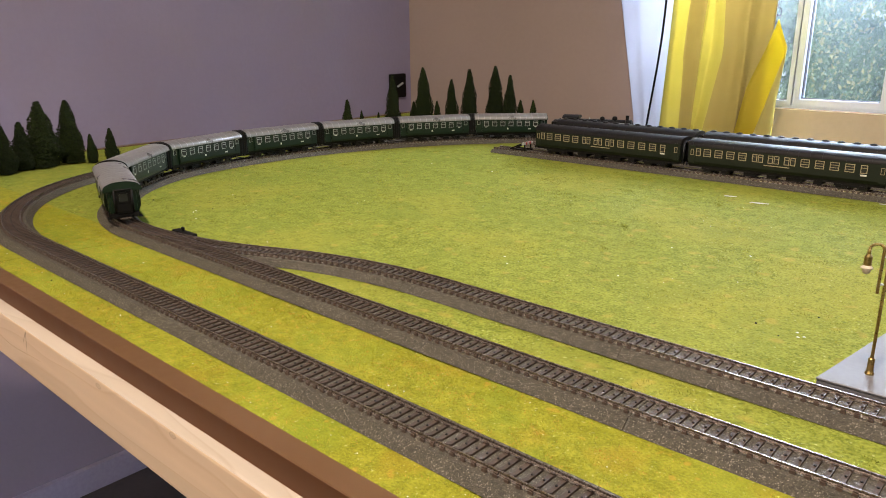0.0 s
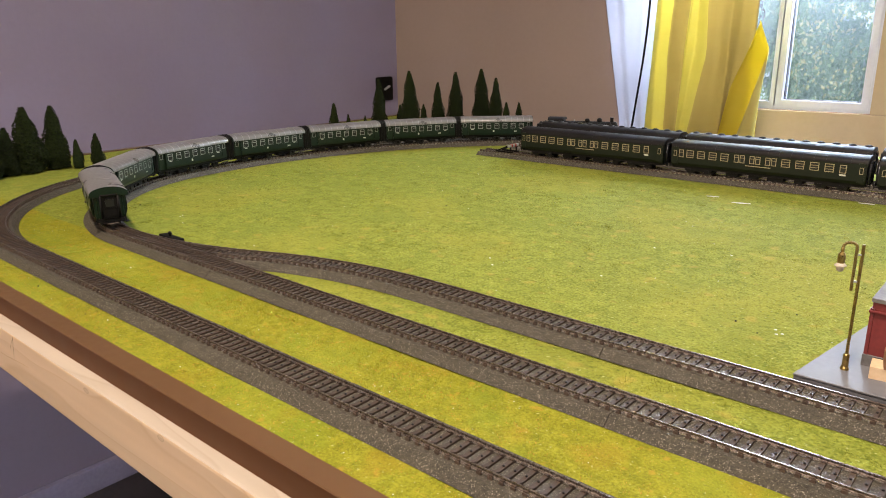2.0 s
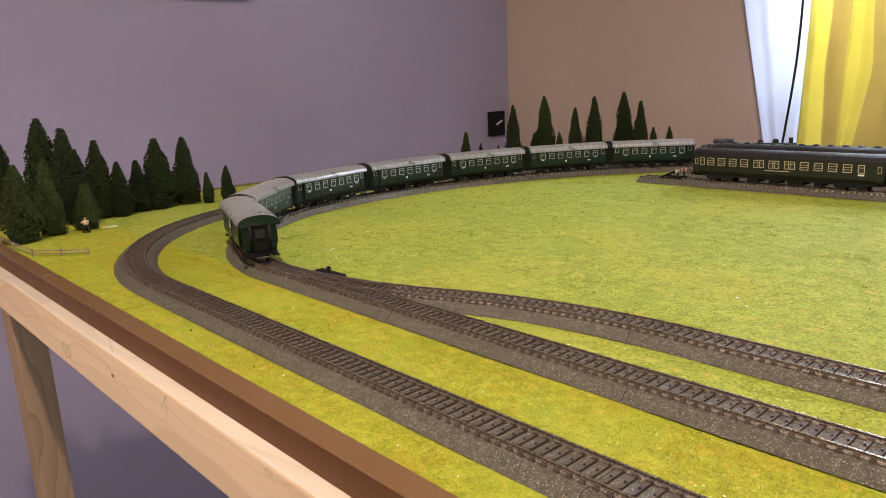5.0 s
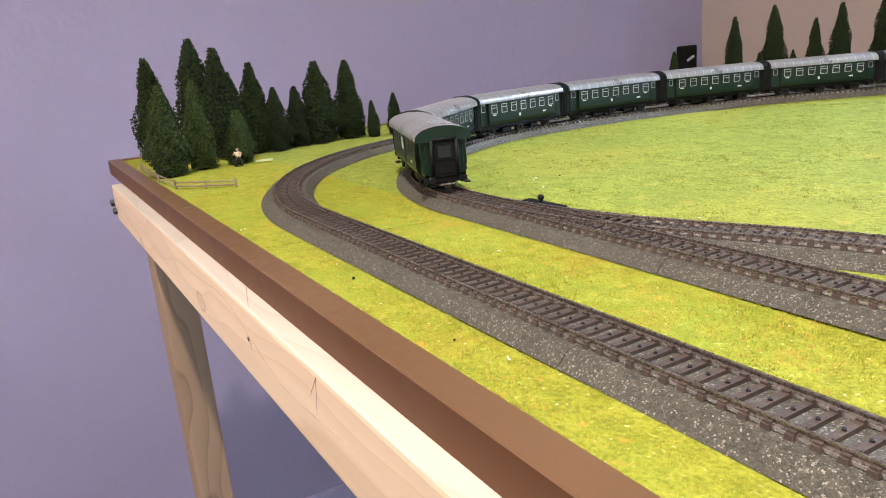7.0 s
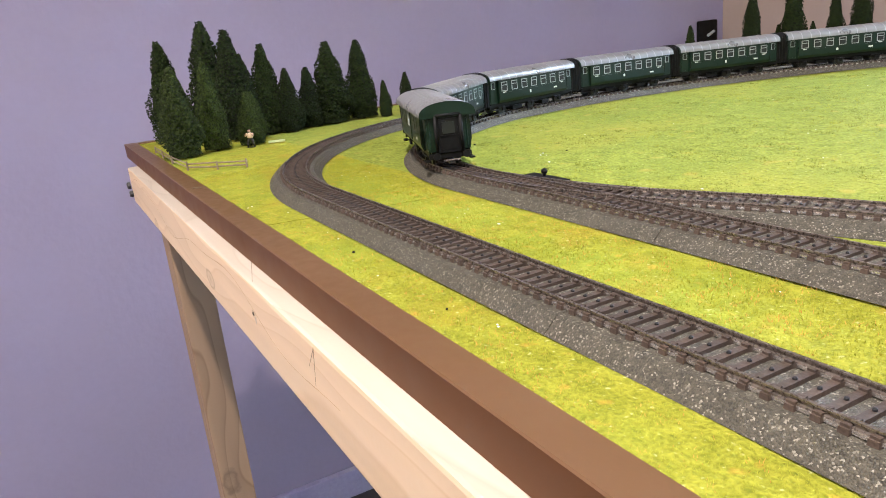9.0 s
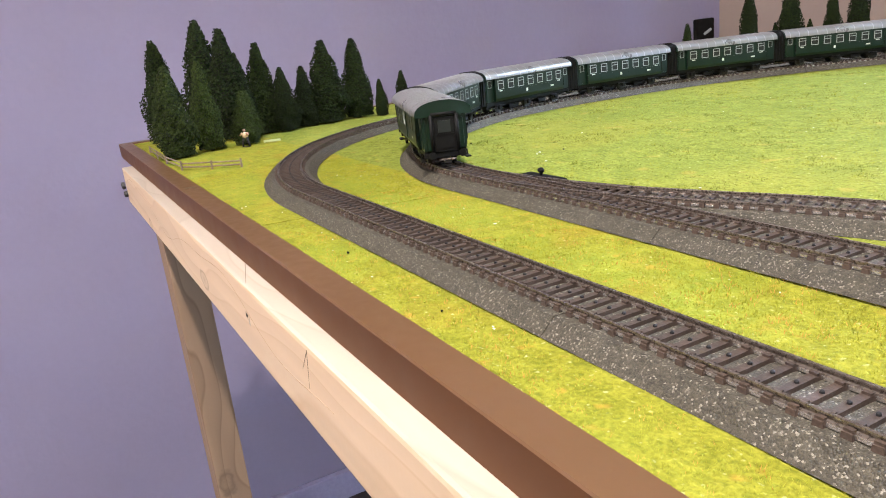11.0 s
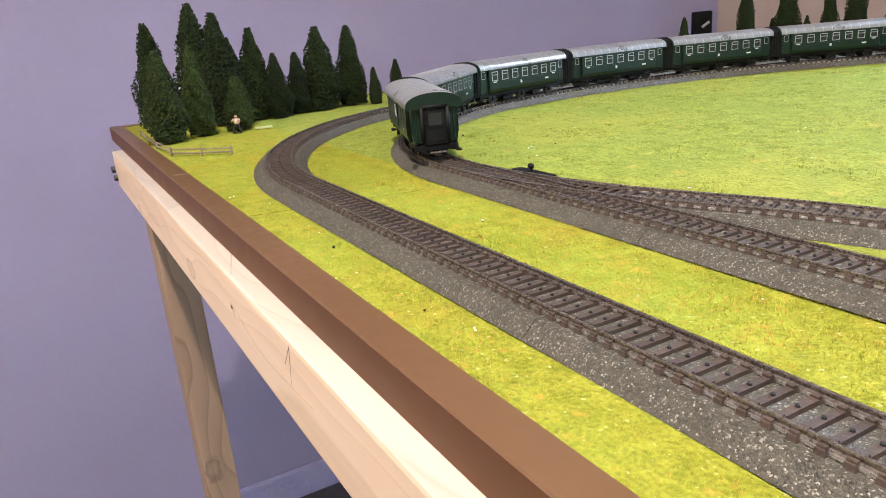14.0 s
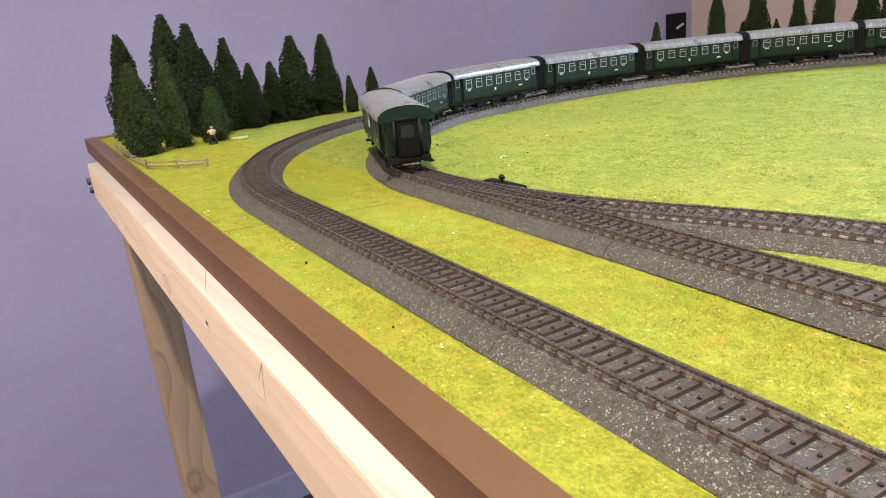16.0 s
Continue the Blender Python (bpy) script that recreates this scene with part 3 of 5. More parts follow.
for mat_name, count in (("hedge", 52000), ("hedge_yellow", 16000)):
    b = bmesh.new()
    for _ in range(count):
        x, z = rnd.uniform(-1.3, 1.3), rnd.uniform(-1.25, 1.5)
        lump = noise.noise(Vector((x * 2.6, z * 2.6, 0))) + 0.5 * noise.noise(Vector((x * 7, z * 7, 3)))
        if mat_name == "hedge_yellow" and lump + rnd.uniform(-0.3, 0.3) < -0.05:
            continue
        y = 4.1 - 0.30 * lump + rnd.uniform(-0.06, 0.4)
        r = rnd.uniform(0.010, 0.021)
        t = Euler((rnd.uniform(0.5, 2.3), rnd.uniform(-0.9, 0.9), rnd.uniform(-1.1, 1.1))).to_matrix()
        vs = [b.verts.new(Vector((x, y, z)) + t @ Vector(v) * r) for v in ((-0.5, 0, 0.12), (0, -0.75, 0), (0.5, 0, 0.12), (0, 0.95, -0.1))]
        b.faces.new((vs[0], vs[1], vs[3]))
        b.faces.new((vs[1], vs[2], vs[3]))
    part("foliage", b, M[mat_name], hedge)
b = bmesh.new()
grid = [[b.verts.new((-1.35 + 0.05 * i, 4.62 + 0.12 * noise.noise(Vector((i * 0.3, j * 0.3, 7))), -1.25 + 0.05 * j)) for i in range(55)] for j in range(57)]
for j in range(56):
    for i in range(54):
        if noise.noise(Vector((i * 0.22, j * 0.22, 2))) < 0.32:
            b.faces.new((grid[j][i], grid[j][i + 1], grid[j + 1][i + 1], grid[j + 1][i]))
part("inner_foliage", b, M["hedge"], hedge)
for x in (-1.0, -0.3, 0.4, 1.0):
    part("stem", tube((x, 4.4, -1.26), (x + 0.1, 4.35, 1.2), 0.03, 8, 0.012), M["bark"], hedge)

sheet = box(-7, 8, 10.0, 10.02, -1.3, 6.0)
solid("backdrop", sheet, glowing("pale_sky", (0.46, 0.62, 0.70), 0.2), "pale hazy sky behind the hedge", "sky", kind="structure")

# curtain, its pale lining and the lamp cord


def curtain_sheet(name, left, right, z0, z1, waves, depth, y, material, parent, seed, slim=0.0):
    b = bmesh.new()
    nu, nv = 90, 26
    r = random.Random(seed)
    ph = [r.uniform(0, 6.28) for _ in range(4)]
    grid = []
    for j in range(nv + 1):
        v = j / nv
        z = z0 + (z1 - z0) * v
        row = []
        for i in range(nu + 1):
            u = i / nu
            xl, xr = left(z), right(z)
            uu = u + 0.018 * math.sin(3 * u * 6.28 + ph[0])
            f = math.sin(uu * waves * 6.28 + ph[1] + 0.9 * v) + 0.45 * math.sin(uu * waves * 2.3 * 6.28 + ph[2] - 2.1 * v) + 0.2 * math.sin(9 * v + 7 * u)
            row.append(b.verts.new((xl + (xr - xl) * u + slim * math.cos(uu * waves * 6.28 + ph[1]), y + depth * f * (0.8 + 0.3 * v), z)))
        grid.append(row)
    for a, c in zip(grid, grid[1:]):
        for i in range(nu):
            b.faces.new((a[i], a[i + 1], c[i + 1], c[i]))
    bmesh.ops.solidify(b, geom=b.faces[:], thickness=0.0012)
    return part(name, b, material, parent, smooth=True)


curtain = thing("curtain", "yellow folded curtain with pale lining at the window", "curtain")
curtain_sheet("lining", lambda z: 0.260 - 0.19 * max(0, z + 0.06), lambda z: 0.372 + 0.03 * z, -0.20, 1.25, 1.4, 0.003, 1.735, M["sheer"], curtain, 3)


# strip out of sight, added to stop daylight leaking past the lining
b = bmesh.new()
rows = [[b.verts.new((0.262 - 0.19 * max(0, z + 0.06), y, z)) for y in (1.736, 1.768, 1.799)] for z in [-0.20 + 0.05 * k for k in range(30)]]
for lo, hi in zip(rows, rows[1:]):
    for k in range(2):
        b.faces.new((lo[k], lo[k + 1], hi[k + 1], hi[k]))
bmesh.ops.solidify(b, geom=b.faces[:], thickness=0.0012)
part("light_block", b, M["sheer"], curtain, "hidden strip from lining to wall, added to block stray daylight", smooth=True)


def cloth_sheet(name, lines, material, label, ripple=0.002, seed=1, shaded=()):
    """Cloth hung through upright fold lines, each (x, x, x, y) at heights 0.27, 0.148 and -0.045."""
    b = bmesh.new()
    nv, cuts = 44, 7
    grid = []
    for j in range(nv + 1):
        z = -0.20 + 1.46 * j / nv
        row = []
        for k, (a, c) in enumerate(zip(lines, lines[1:])):
            for i in range(cuts + (k == len(lines) - 2)):
                u = i / cuts
                e = 0.7 * u + 0.3 * u * u * (3 - 2 * u)
                ends = []
                for xt, xm, xb, y in (a, c):
                    if z > 0.27:
                        x = xt + (xt - xm) * 0.35 * (1 - math.exp(-(z - 0.27) * 5))
                    elif z > 0.148:
                        x = xm + (xt - xm) * (z - 0.148) / 0.122
                    else:
                        x = xm + (xb - xm) * (0.148 - z) / 0.193
                    ends.append((x, 1.70 + (y - 1.70) * 2.1))
                x = ends[0][0] * (1 - u) + ends[1][0] * u
                y = ends[0][1] * (1 - e) + ends[1][1] * e
                y += ripple * noise.noise(Vector((x * 26, z * 7, seed))) + 0.5 * ripple * noise.noise(Vector((x * 60, z * 25, seed)))
                row.append(b.verts.new((x, y, z)))
        grid.append(row)
    for lo, hi in zip(grid, grid[1:]):
        for i in range(len(lo) - 1):
            b.faces.new((lo[i], lo[i + 1], hi[i + 1], hi[i])).material_index = shaded[i // cuts] if shaded else 0
    bmesh.ops.solidify(b, geom=b.faces[:], thickness=0.0010)
    part(name, b, material, curtain, label, smooth=True)


# tan bands put the folds' shade into the colour of one cloth
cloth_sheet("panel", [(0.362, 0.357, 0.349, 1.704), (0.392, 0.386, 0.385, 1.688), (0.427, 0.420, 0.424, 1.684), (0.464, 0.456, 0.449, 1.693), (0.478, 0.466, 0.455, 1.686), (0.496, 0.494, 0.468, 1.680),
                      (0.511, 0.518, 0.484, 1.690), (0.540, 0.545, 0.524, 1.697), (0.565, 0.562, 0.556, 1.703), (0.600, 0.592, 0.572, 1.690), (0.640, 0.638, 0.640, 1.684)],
            [M["yellow"], M["beige"]], "yellow cloth hanging in soft folds, tan standing in for their shade", 0.004, 3, (0, 0, 1, 0, 0, 0, 1, 1, 1, 1))
b = bmesh.new()
flap = [(0.545, 1.650, -0.20), (0.662, 1.644, -0.20), (0.671, 1.640, 0.03), (0.684, 1.634, 0.160), (0.654, 1.646, 0.222), (0.596, 1.650, 0.060)]
vs = [b.verts.new(v) for v in flap]
b.faces.new((vs[0], vs[1], vs[2], vs[5]))
b.faces.new((vs[5], vs[2], vs[3], vs[4]))
bmesh.ops.subdivide_edges(b, edges=b.edges[:], cuts=5, use_grid_fill=True)
for v in b.verts:
    v.co.y += 0.005 * math.sin(v.co.x * 70 + v.co.z * 8)
bmesh.ops.solidify(b, geom=b.faces[:], thickness=0.0012)
flap_pale = bmesh.new()
vs = [flap_pale.verts.new(v) for v in ((0.5850, 1.638, -0.20), (0.6640, 1.634, -0.20), (0.6745, 1.632, 0.03), (0.6845, 1.630, 0.155))]
flap_pale.faces.new(vs)
bmesh.ops.subdivide_edges(flap_pale, edges=flap_pale.edges[:], cuts=5, use_grid_fill=True)
for v in flap_pale.verts:
    v.co.y += 0.003 * math.sin(v.co.x * 90 + v.co.z * 14)
bmesh.ops.solidify(flap_pale, geom=flap_pale.faces[:], thickness=0.0010)
part("turned_lining", flap_pale, M["pale_yellow"], curtain, "pale yellow lining showing on the turned edge", smooth=True)
part("turned_edge", b, M["bright_yellow"], curtain, "bright yellow turned-back edge", smooth=True)


def wire(name, pts, r, material, label, category):
    cu = bpy.data.curves.new(name, "CURVE")
    cu.dimensions, cu.bevel_depth, cu.bevel_resolution = "3D", r, 2
    sp = cu.splines.new("NURBS")
    sp.points.add(len(pts) - 1)
    for p, q in zip(sp.points, pts):
        p.co = (*q, 1)
    sp.use_endpoint_u, sp.order_u = True, 3
    cu.materials.append(material)
    return tagged(new(name, cu), label, category)


wire("cord", [(0.36, 1.69, 1.3), (0.354, 1.69, 0.5), (0.351, 1.69, 0.28), (0.344, 1.69, 0.15), (0.326, 1.69, 0.0), (0.302, 1.69, -0.2)], 0.0030, M["black"], "dark cable hanging in front of the pale lining", "cable")

# wall socket and the shelf on the lilac wall
socket = thing("wall_socket", "black square wall socket plate with a small hook", "socket")
part("plate", box(WX, WX + 0.012, 1.685, 1.765, -0.034, 0.052, 0.006), M["black"], socket)
part("hook", tube((WX + 0.012, 1.72, 0.006), (WX + 0.03, 1.73, 0.020), 0.004, 8), M["frame_white"], socket, "small pale hook")
panel = thing("wall_panel", "large dark framed panel hanging on the lilac wall", "picture")
part("frame", ring_frame(1.30, 0.62, 0.03, 0.02), M["bark"], panel, at=pose(WX + 0.011, 0.15, 0.705, 0, 0, 90))
part("face", box(WX + 0.003, WX + 0.012, -0.48, 0.78, 0.42, 0.99), M["iron"], panel)

# ---- the table ----
TX0, TX1, TY1 = -0.072, 2.45, 1.165
table = thing("layout_table", "pine framed layout table with a brown painted edge", "table")
part("board", box(TX0, TX1, 0.0, TY1, -0.0155, -0.004), M["pine"], table)
strip = part("edge_strip", prism([(-0.0007, 0.0012), (-0.0144, 0.0012), (-0.0150, 0.0006), (-0.0147, -0.0160), (-0.0007, -0.0160)], TX0 - 0.0145, TX1), [M["brown"], M["brown_shade"]], table, "brown painted edge strip, its side coloured darker as shade")
# side faces take the darker brown in place of shade
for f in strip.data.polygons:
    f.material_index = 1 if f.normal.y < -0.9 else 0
part("edge_strip", box(TX0 - 0.0135, TX0 - 0.0005, 0.0, TY1, -0.0155, 0.0012, 0.0012), M["brown"], table, "brown painted edge strip")
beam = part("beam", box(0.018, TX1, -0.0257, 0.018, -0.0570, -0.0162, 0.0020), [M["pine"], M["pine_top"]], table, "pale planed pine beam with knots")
# upward faces get the greyer pine in place of cool daylight
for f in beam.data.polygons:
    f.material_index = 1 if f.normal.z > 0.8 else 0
for p, q in (((0.5330, -0.0135, -0.0162), (0.5745, -0.0238, -0.0162)), ((0.6732, -0.0257, -0.0180), (0.6680, -0.0257, -0.0370)), ((0.6726, -0.0257, -0.0190), (0.6628, -0.0257, -0.0300))):
    part("crack", tube(p, q, 0.00020, 5, 0.0001), M["fence"], beam, "fine dark drying crack")
# one broad year line winds along the beam's face
b = bmesh.new()
rim = []
for k in range(112):
    x = 0.030 + 0.006 * k
    z = -0.0315 + 0.0085 * math.sin((x - 0.395) * 17.5) - 0.0028 * math.cos(x * 41)
    w = 0.00032 + 0.0002 * noise.noise(Vector((x * 40, 0, 3)))
    rim.append([b.verts.new((x, y, z + s * w)) for y, s in ((-0.0256, -1), (-0.02578, -0.5), (-0.02578, 0.5), (-0.0256, 1))])
for lo, hi in zip(rim, rim[1:]):
    for i in range(3):
        b.faces.new((lo[i], hi[i], hi[i + 1], lo[i + 1]))
part("year_line", b, M["pine_line"], beam, "brown year line in the pine")
part("chip", ball((0.5752, -0.0257, -0.0368), 0.0020, 1, (0.7, 0.15, 1.2)), M["pine_top"], beam, "pale chipped spot under the nail hole")
part("beam", box(0.018, 0.048, 0.019, TY1, -0.055, -0.016, 0.0016), M["pine"], table, "pale planed pine beam")
part("beam", box(0.049, TX1, TY1 - 0.045, TY1, -0.055, -0.016, 0.0016), M["pine"], table, "pale planed pine beam")
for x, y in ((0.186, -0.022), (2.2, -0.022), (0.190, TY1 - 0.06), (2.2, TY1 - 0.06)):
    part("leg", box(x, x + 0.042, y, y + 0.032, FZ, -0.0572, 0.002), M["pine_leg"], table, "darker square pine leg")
# dark strip standing in for the shade down in the mat's slit
b = bmesh.new()
vs = [b.verts.new((0.5250 + 0.2 * y + dx, y, z)) for z in (-0.0042, -0.0032) for y, dx in ((0.001, -0.0022), (0.001, 0.0022), (0.127, 0.0022), (0.127, -0.0022))]
for k in range(4):
    b.faces.new((vs[k], vs[(k + 1) % 4], vs[(k + 1) % 4 + 4], vs[k + 4]))
b.faces.new(vs[3::-1])
b.faces.new(vs[4:])
part("slit_shade", b, M["iron"], table, "dark strip under the mat's seam, standing in for shade")
part("knot_hole", ball((0.5722, -0.0258, -0.0338), 0.0013, 2, (1.3, 0.3, 0.9)), M["bark"], table, "small dark knot hole", smooth=True)
bolt = part("bolt", lathe([(0.0045, 0), (0.0045, 0.003), (0.003, 0.004)], 6, pose(0.013, -0.0262, -0.038, 90)), M["iron"], table, "dark hexagon bolt")
part("bolt", lathe([(0.004, 0), (0.004, 0.003), (0.003, 0.004)], 6, pose(0.026, -0.0262, -0.046, 90)), M["iron"], table, "dark hexagon bolt")

# grass mat: two sheets, a thin seam between them
rnd = random.Random(11)


def mat_sheet(name, x0, x1, y0, y1, label, material="grass", slit=0.0):
    b = bmesh.new()
    nx, ny = max(2, int((x1 - x0) / 0.02)), max(2, int((y1 - y0) / (0.004 if slit else 0.02)))
    g = [[b.verts.new((x0 + (x1 - x0) * i / nx, y0 + (y1 - y0) * j / ny,
                       0.0007 * noise.noise(Vector((x0 + (x1 - x0) * i / nx, y0 + (y1 - y0) * j / ny, 0)) * 14) - 0.0005)) for j in range(ny + 1)] for i in range(nx + 1)]
    for i in range(nx):
        for j in range(ny):
            b.faces.new((g[i][j], g[i + 1][j], g[i + 1][j + 1], g[i][j + 1]))
    for j in range(ny + 1):
        # the slanting cut gapes here and there
        y = y0 + (y1 - y0) * j / ny
        if slit > 0:
            g[nx][j].co.x += 0.2 * y - slit * (0.45 + 0.4 * max(0.0, math.sin(y * 68 + 0.9)))
        elif slit < 0:
            g[0][j].co.x += 0.2 * y
    ret = bmesh.ops.extrude_face_region(b, geom=b.faces[:])
    bmesh.ops.translate(b, verts=[v for v in ret["geom"] if isinstance(v, bmesh.types.BMVert)], vec=(0, 0, -0.003))
    bmesh.ops.recalc_face_normals(b, faces=b.faces)
    return solid(name, b, M[material], label, "grass mat", kind="structure")


mat_sheet("ground_1", TX0, 0.5257, 0.0, 0.128, "yellow-green fibre grass mat, left piece with a seam", slit=0.0022)
mat_sheet("ground_2", 0.5260, TX1, 0.0, 0.128, "yellow-green fibre grass mat along the front edge", slit=-1.0)
mat_sheet("ground_3", TX0, TX1, 0.128, TY1, "green meadow fibre mat inside the loop", "meadow")

# ---- the tracks ----
GAUGE, RAILTOP = 0.0165, 0.0085
BED = [(-0.0200, 0.0), (-0.0142, 0.0053), (-0.0078, 0.0054), (-0.0060, 0.0057), (0.0060, 0.0057), (0.0078, 0.0054), (0.0142, 0.0053), (0.0200, 0.0)]
RAIL = [(-0.0009, 0.0065), (-0.0009, 0.0069), (-0.0003, 0.0072), (-0.0003, 0.0079), (-0.00055, 0.0081), (-0.0005, 0.0085), (0.0005, 0.0085), (0.00055, 0.0081), (0.0003, 0.0079), (0.0003, 0.0072), (0.0009, 0.0069), (0.0009, 0.0065)]
PITCH = 0.0064
FOOT = [(-0.00135, 0.0057), (-0.00130, 0.0066), (0.00130, 0.0066), (0.00135, 0.0057)]

b = box(-0.00145, 0.00145, -0.0112, 0.0112, 0.0060, 0.0084)
for v in b.verts:
    if v.co.z > 0.008:
        v.co.x *= 0.8
        v.co.y *= 0.985
for s in (-1, 1):
    for o in (-1, 1):
        box(-0.0011, 0.0011, s * GAUGE / 2 + o * 0.0017 - 0.0006, s * GAUGE / 2 + o * 0.0017 + 0.0006, 0.0083, 0.0091, 0, b)
b.transform(Matrix.Translation((0, 0, -0.0015)))
SLEEPER = mesh_of("sleeper", b, M["sleeper"])
b = lathe([(0.0007, 0.0080), (0.00065, 0.0089), (0.0003, 0.0092)], 6)
b.transform(Matrix.Translation((0, 0, -0.0015)))
STUD = mesh_of("contact_stud", b, M["stud"])


def rough_bed(way, s0, s1, outline):
    """A ballast bed whose faces are slightly uneven."""
    b = sweep(way, s0, s1, outline, 0.006)
    for v in b.verts:
        if v.co.z > 0.001:
            v.co += Vector((0, 0, 0.00025)) * noise.noise(v.co * 300)
    return b


def track(way, s0, s1, label, detail=True, bed=BED, long=0.1883):
    n = max(1, round((s1 - s0) / long))
    for k in range(n):
        a, c = s0 + (s1 - s0) * k / n, s0 + (s1 - s0) * (k + 1) / n
        sec = thing("track_section", label, "model track", group="track sections")
        part("ballast_bed", rough_bed(way, a + 0.0002, c - 0.0002, bed), M["ballast"], sec, "dark grey moulded ballast bed")
        for side in (-GAUGE / 2 - 0.0006, GAUGE / 2 + 0.0006):
            part("rail", sweep(way, a + 0.0001, c - 0.0001, [(y + side, z) for y, z in RAIL], 0.012), M["rail"], sec, "dull steel rail")
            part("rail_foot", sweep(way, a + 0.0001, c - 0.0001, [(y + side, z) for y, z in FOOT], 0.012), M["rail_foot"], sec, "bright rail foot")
        m = round((c - a) / PITCH)
        for i in range(m):
            q = a + (c - a) * (i + 0.5) / m
            share("sleeper", SLEEPER, sec, way.mat(q))
            if detail:
                share("contact_stud", STUD, sec, way.mat(q))


OUTER = Way(2.44, 0.045, 180, [("s", 2.44 - 0.494), ("a", 0.326, 80), ("a", 0.72, 45), ("a", 0.50, 55), ("s", 1.6)])
LOOP = Way(2.44, 0.136, 180, [("s", 2.44 - 0.540), ("a", 0.282, 83), ("a", 0.632, 44), ("a", 0.438, 53), ("s", 1.6)])
BRANCH = Way(0.533, 0.136, 0, [("a", 0.4375, -23.7), ("a", 0.4375, 23.7), ("s", 1.53)])
SIDE1 = Way(0.485, 0.800, 0, [("s", 1.955)])
SIDE2 = Way(0.50, 0.8775, 0, [("s", 1.94)])
track(OUTER, 0.0, OUTER.length, "grey ballasted model track with brown sleepers on the outer line")
track(LOOP, 0.0, LOOP.length, "grey ballasted model track with brown sleepers on the train's line")
track(BRANCH, 0.14, BRANCH.length, "grey ballasted model track branching off at the turnout")
track(SIDE1, 0.0, SIDE1.length, "grey ballasted siding track with an end stop", False)
track(SIDE2, 0.0, SIDE2.length, "grey ballasted siding track behind the first", False)

# turnout: the diverging rails, check rails, frog and its lever box
turnout = thing("turnout", "model track turnout with dark lever box", "turnout")
part("ballast_bed", rough_bed(BRANCH, 0.03, 0.1398, [(-0.012, 0.001), (-0.012, 0.0050), (0.0142, 0.0050), (0.0200, 0.0)]), M["ballast"], turnout)
for side in (-GAUGE / 2 - 0.0006, GAUGE / 2 + 0.0006):
    part("rail", sweep(BRANCH, 0.022, 0.1399, [(y + side, z - 0.0001) for y, z in RAIL], 0.008), M["rail"], turnout, "dull steel rail")
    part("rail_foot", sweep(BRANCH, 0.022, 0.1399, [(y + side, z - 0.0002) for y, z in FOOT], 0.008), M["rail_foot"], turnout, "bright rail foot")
for i in range(6, 22):
    share("sleeper", SLEEPER, turnout, BRANCH.mat(i * PITCH, z=-0.0003))
part("check_rail", sweep(BRANCH, 0.085, 0.125, [(y + GAUGE / 2 - 0.0016, z) for y, z in RAIL], 0.008), M["rail"], turnout)
part("check_rail", sweep(LOOP, 1.76, 1.80, [(y + GAUGE / 2 - 0.0016, z) for y, z in RAIL], 0.008), M["rail"], turnout)
part("lever_box", box(0.562, 0.598, 0.1562, 0.1640, 0.0, 0.0056, 0.0010), M["black"], turnout, "black lever box")
part("lantern", ball((0.578, 0.160, 0.0086), 0.0019, 2, (1.25, 1, 1)), M["black"], turnout, "small black lever knob", smooth=True)
part("lever", tube((0.578, 0.160, 0.0050), (0.578, 0.160, 0.0080), 0.0010, 8), M["black"], turnout)

# ---- coaches of the moving train ----


def roof_outline(w, z0, rise, n=12, drop=0.0):
    pts = [(-w / 2, z0 - drop)]
    for k in range(n + 1):
        a = math.pi * (1 - k / n)
        pts.append((w / 2 * math.cos(a), z0 + rise * math.sin(a) ** 0.8))
    pts.append((w / 2, z0 - drop))
    return pts


def wheelset(parent, x, r, material=None, name="wheelset"):
    b = bmesh.new()
    for s in (-1, 1):
        tube((x, s * 0.0082, r), (x, s * 0.0100, r), r, 20, None, b)
        tube((x, s * 0.0076, r), (x, s * 0.0082, r), r + 0.0010, 20, None, b)
    tube((x, -0.0082, r), (x, 0.0082, r), 0.0010, 8, None, b)
    return part(name, b, material or M["iron"], parent)


def side_window(parent, x, y, z, w, h, paint, bars=1, rim=0.0006):
    """A framed side window with its dark pane and a cross bar; y gives the side."""
    s = 1 if y > 0 else -1
    f = part("window", ring_frame(w, h, rim, 0.0005), paint, parent, at=pose(x, y + s * 0.0001, z))
    part("pane", box(-w / 2 + 0.0004, w / 2 - 0.0004, -0.0002, 0.0002, -h / 2 + 0.0004, h / 2 - 0.0004), M["pane"], f)
    for k in range(bars):
        part("glazing_bar", box(-w / 2 + 0.0006, w / 2 - 0.0006, -0.0003, 0.0003, h * (0.15 - 0.3 * k) - 0.0003, h * (0.15 - 0.3 * k) + 0.0003), paint, f)
    return f


def buffers(parent, x, z, material=None):
    s = 1 if x > 0 else -1
    for y in (-0.0100, 0.0100):
        b = lathe([(0.0011, 0), (0.0011, 0.0040), (0.0007, 0.0041), (0.0007, 0.0058), (0.0026, 0.0060), (0.0024, 0.0066)], 12, pose(x, y, z, 0, 90 * s, 0))
        part("buffer", b, material or M["black"], parent)


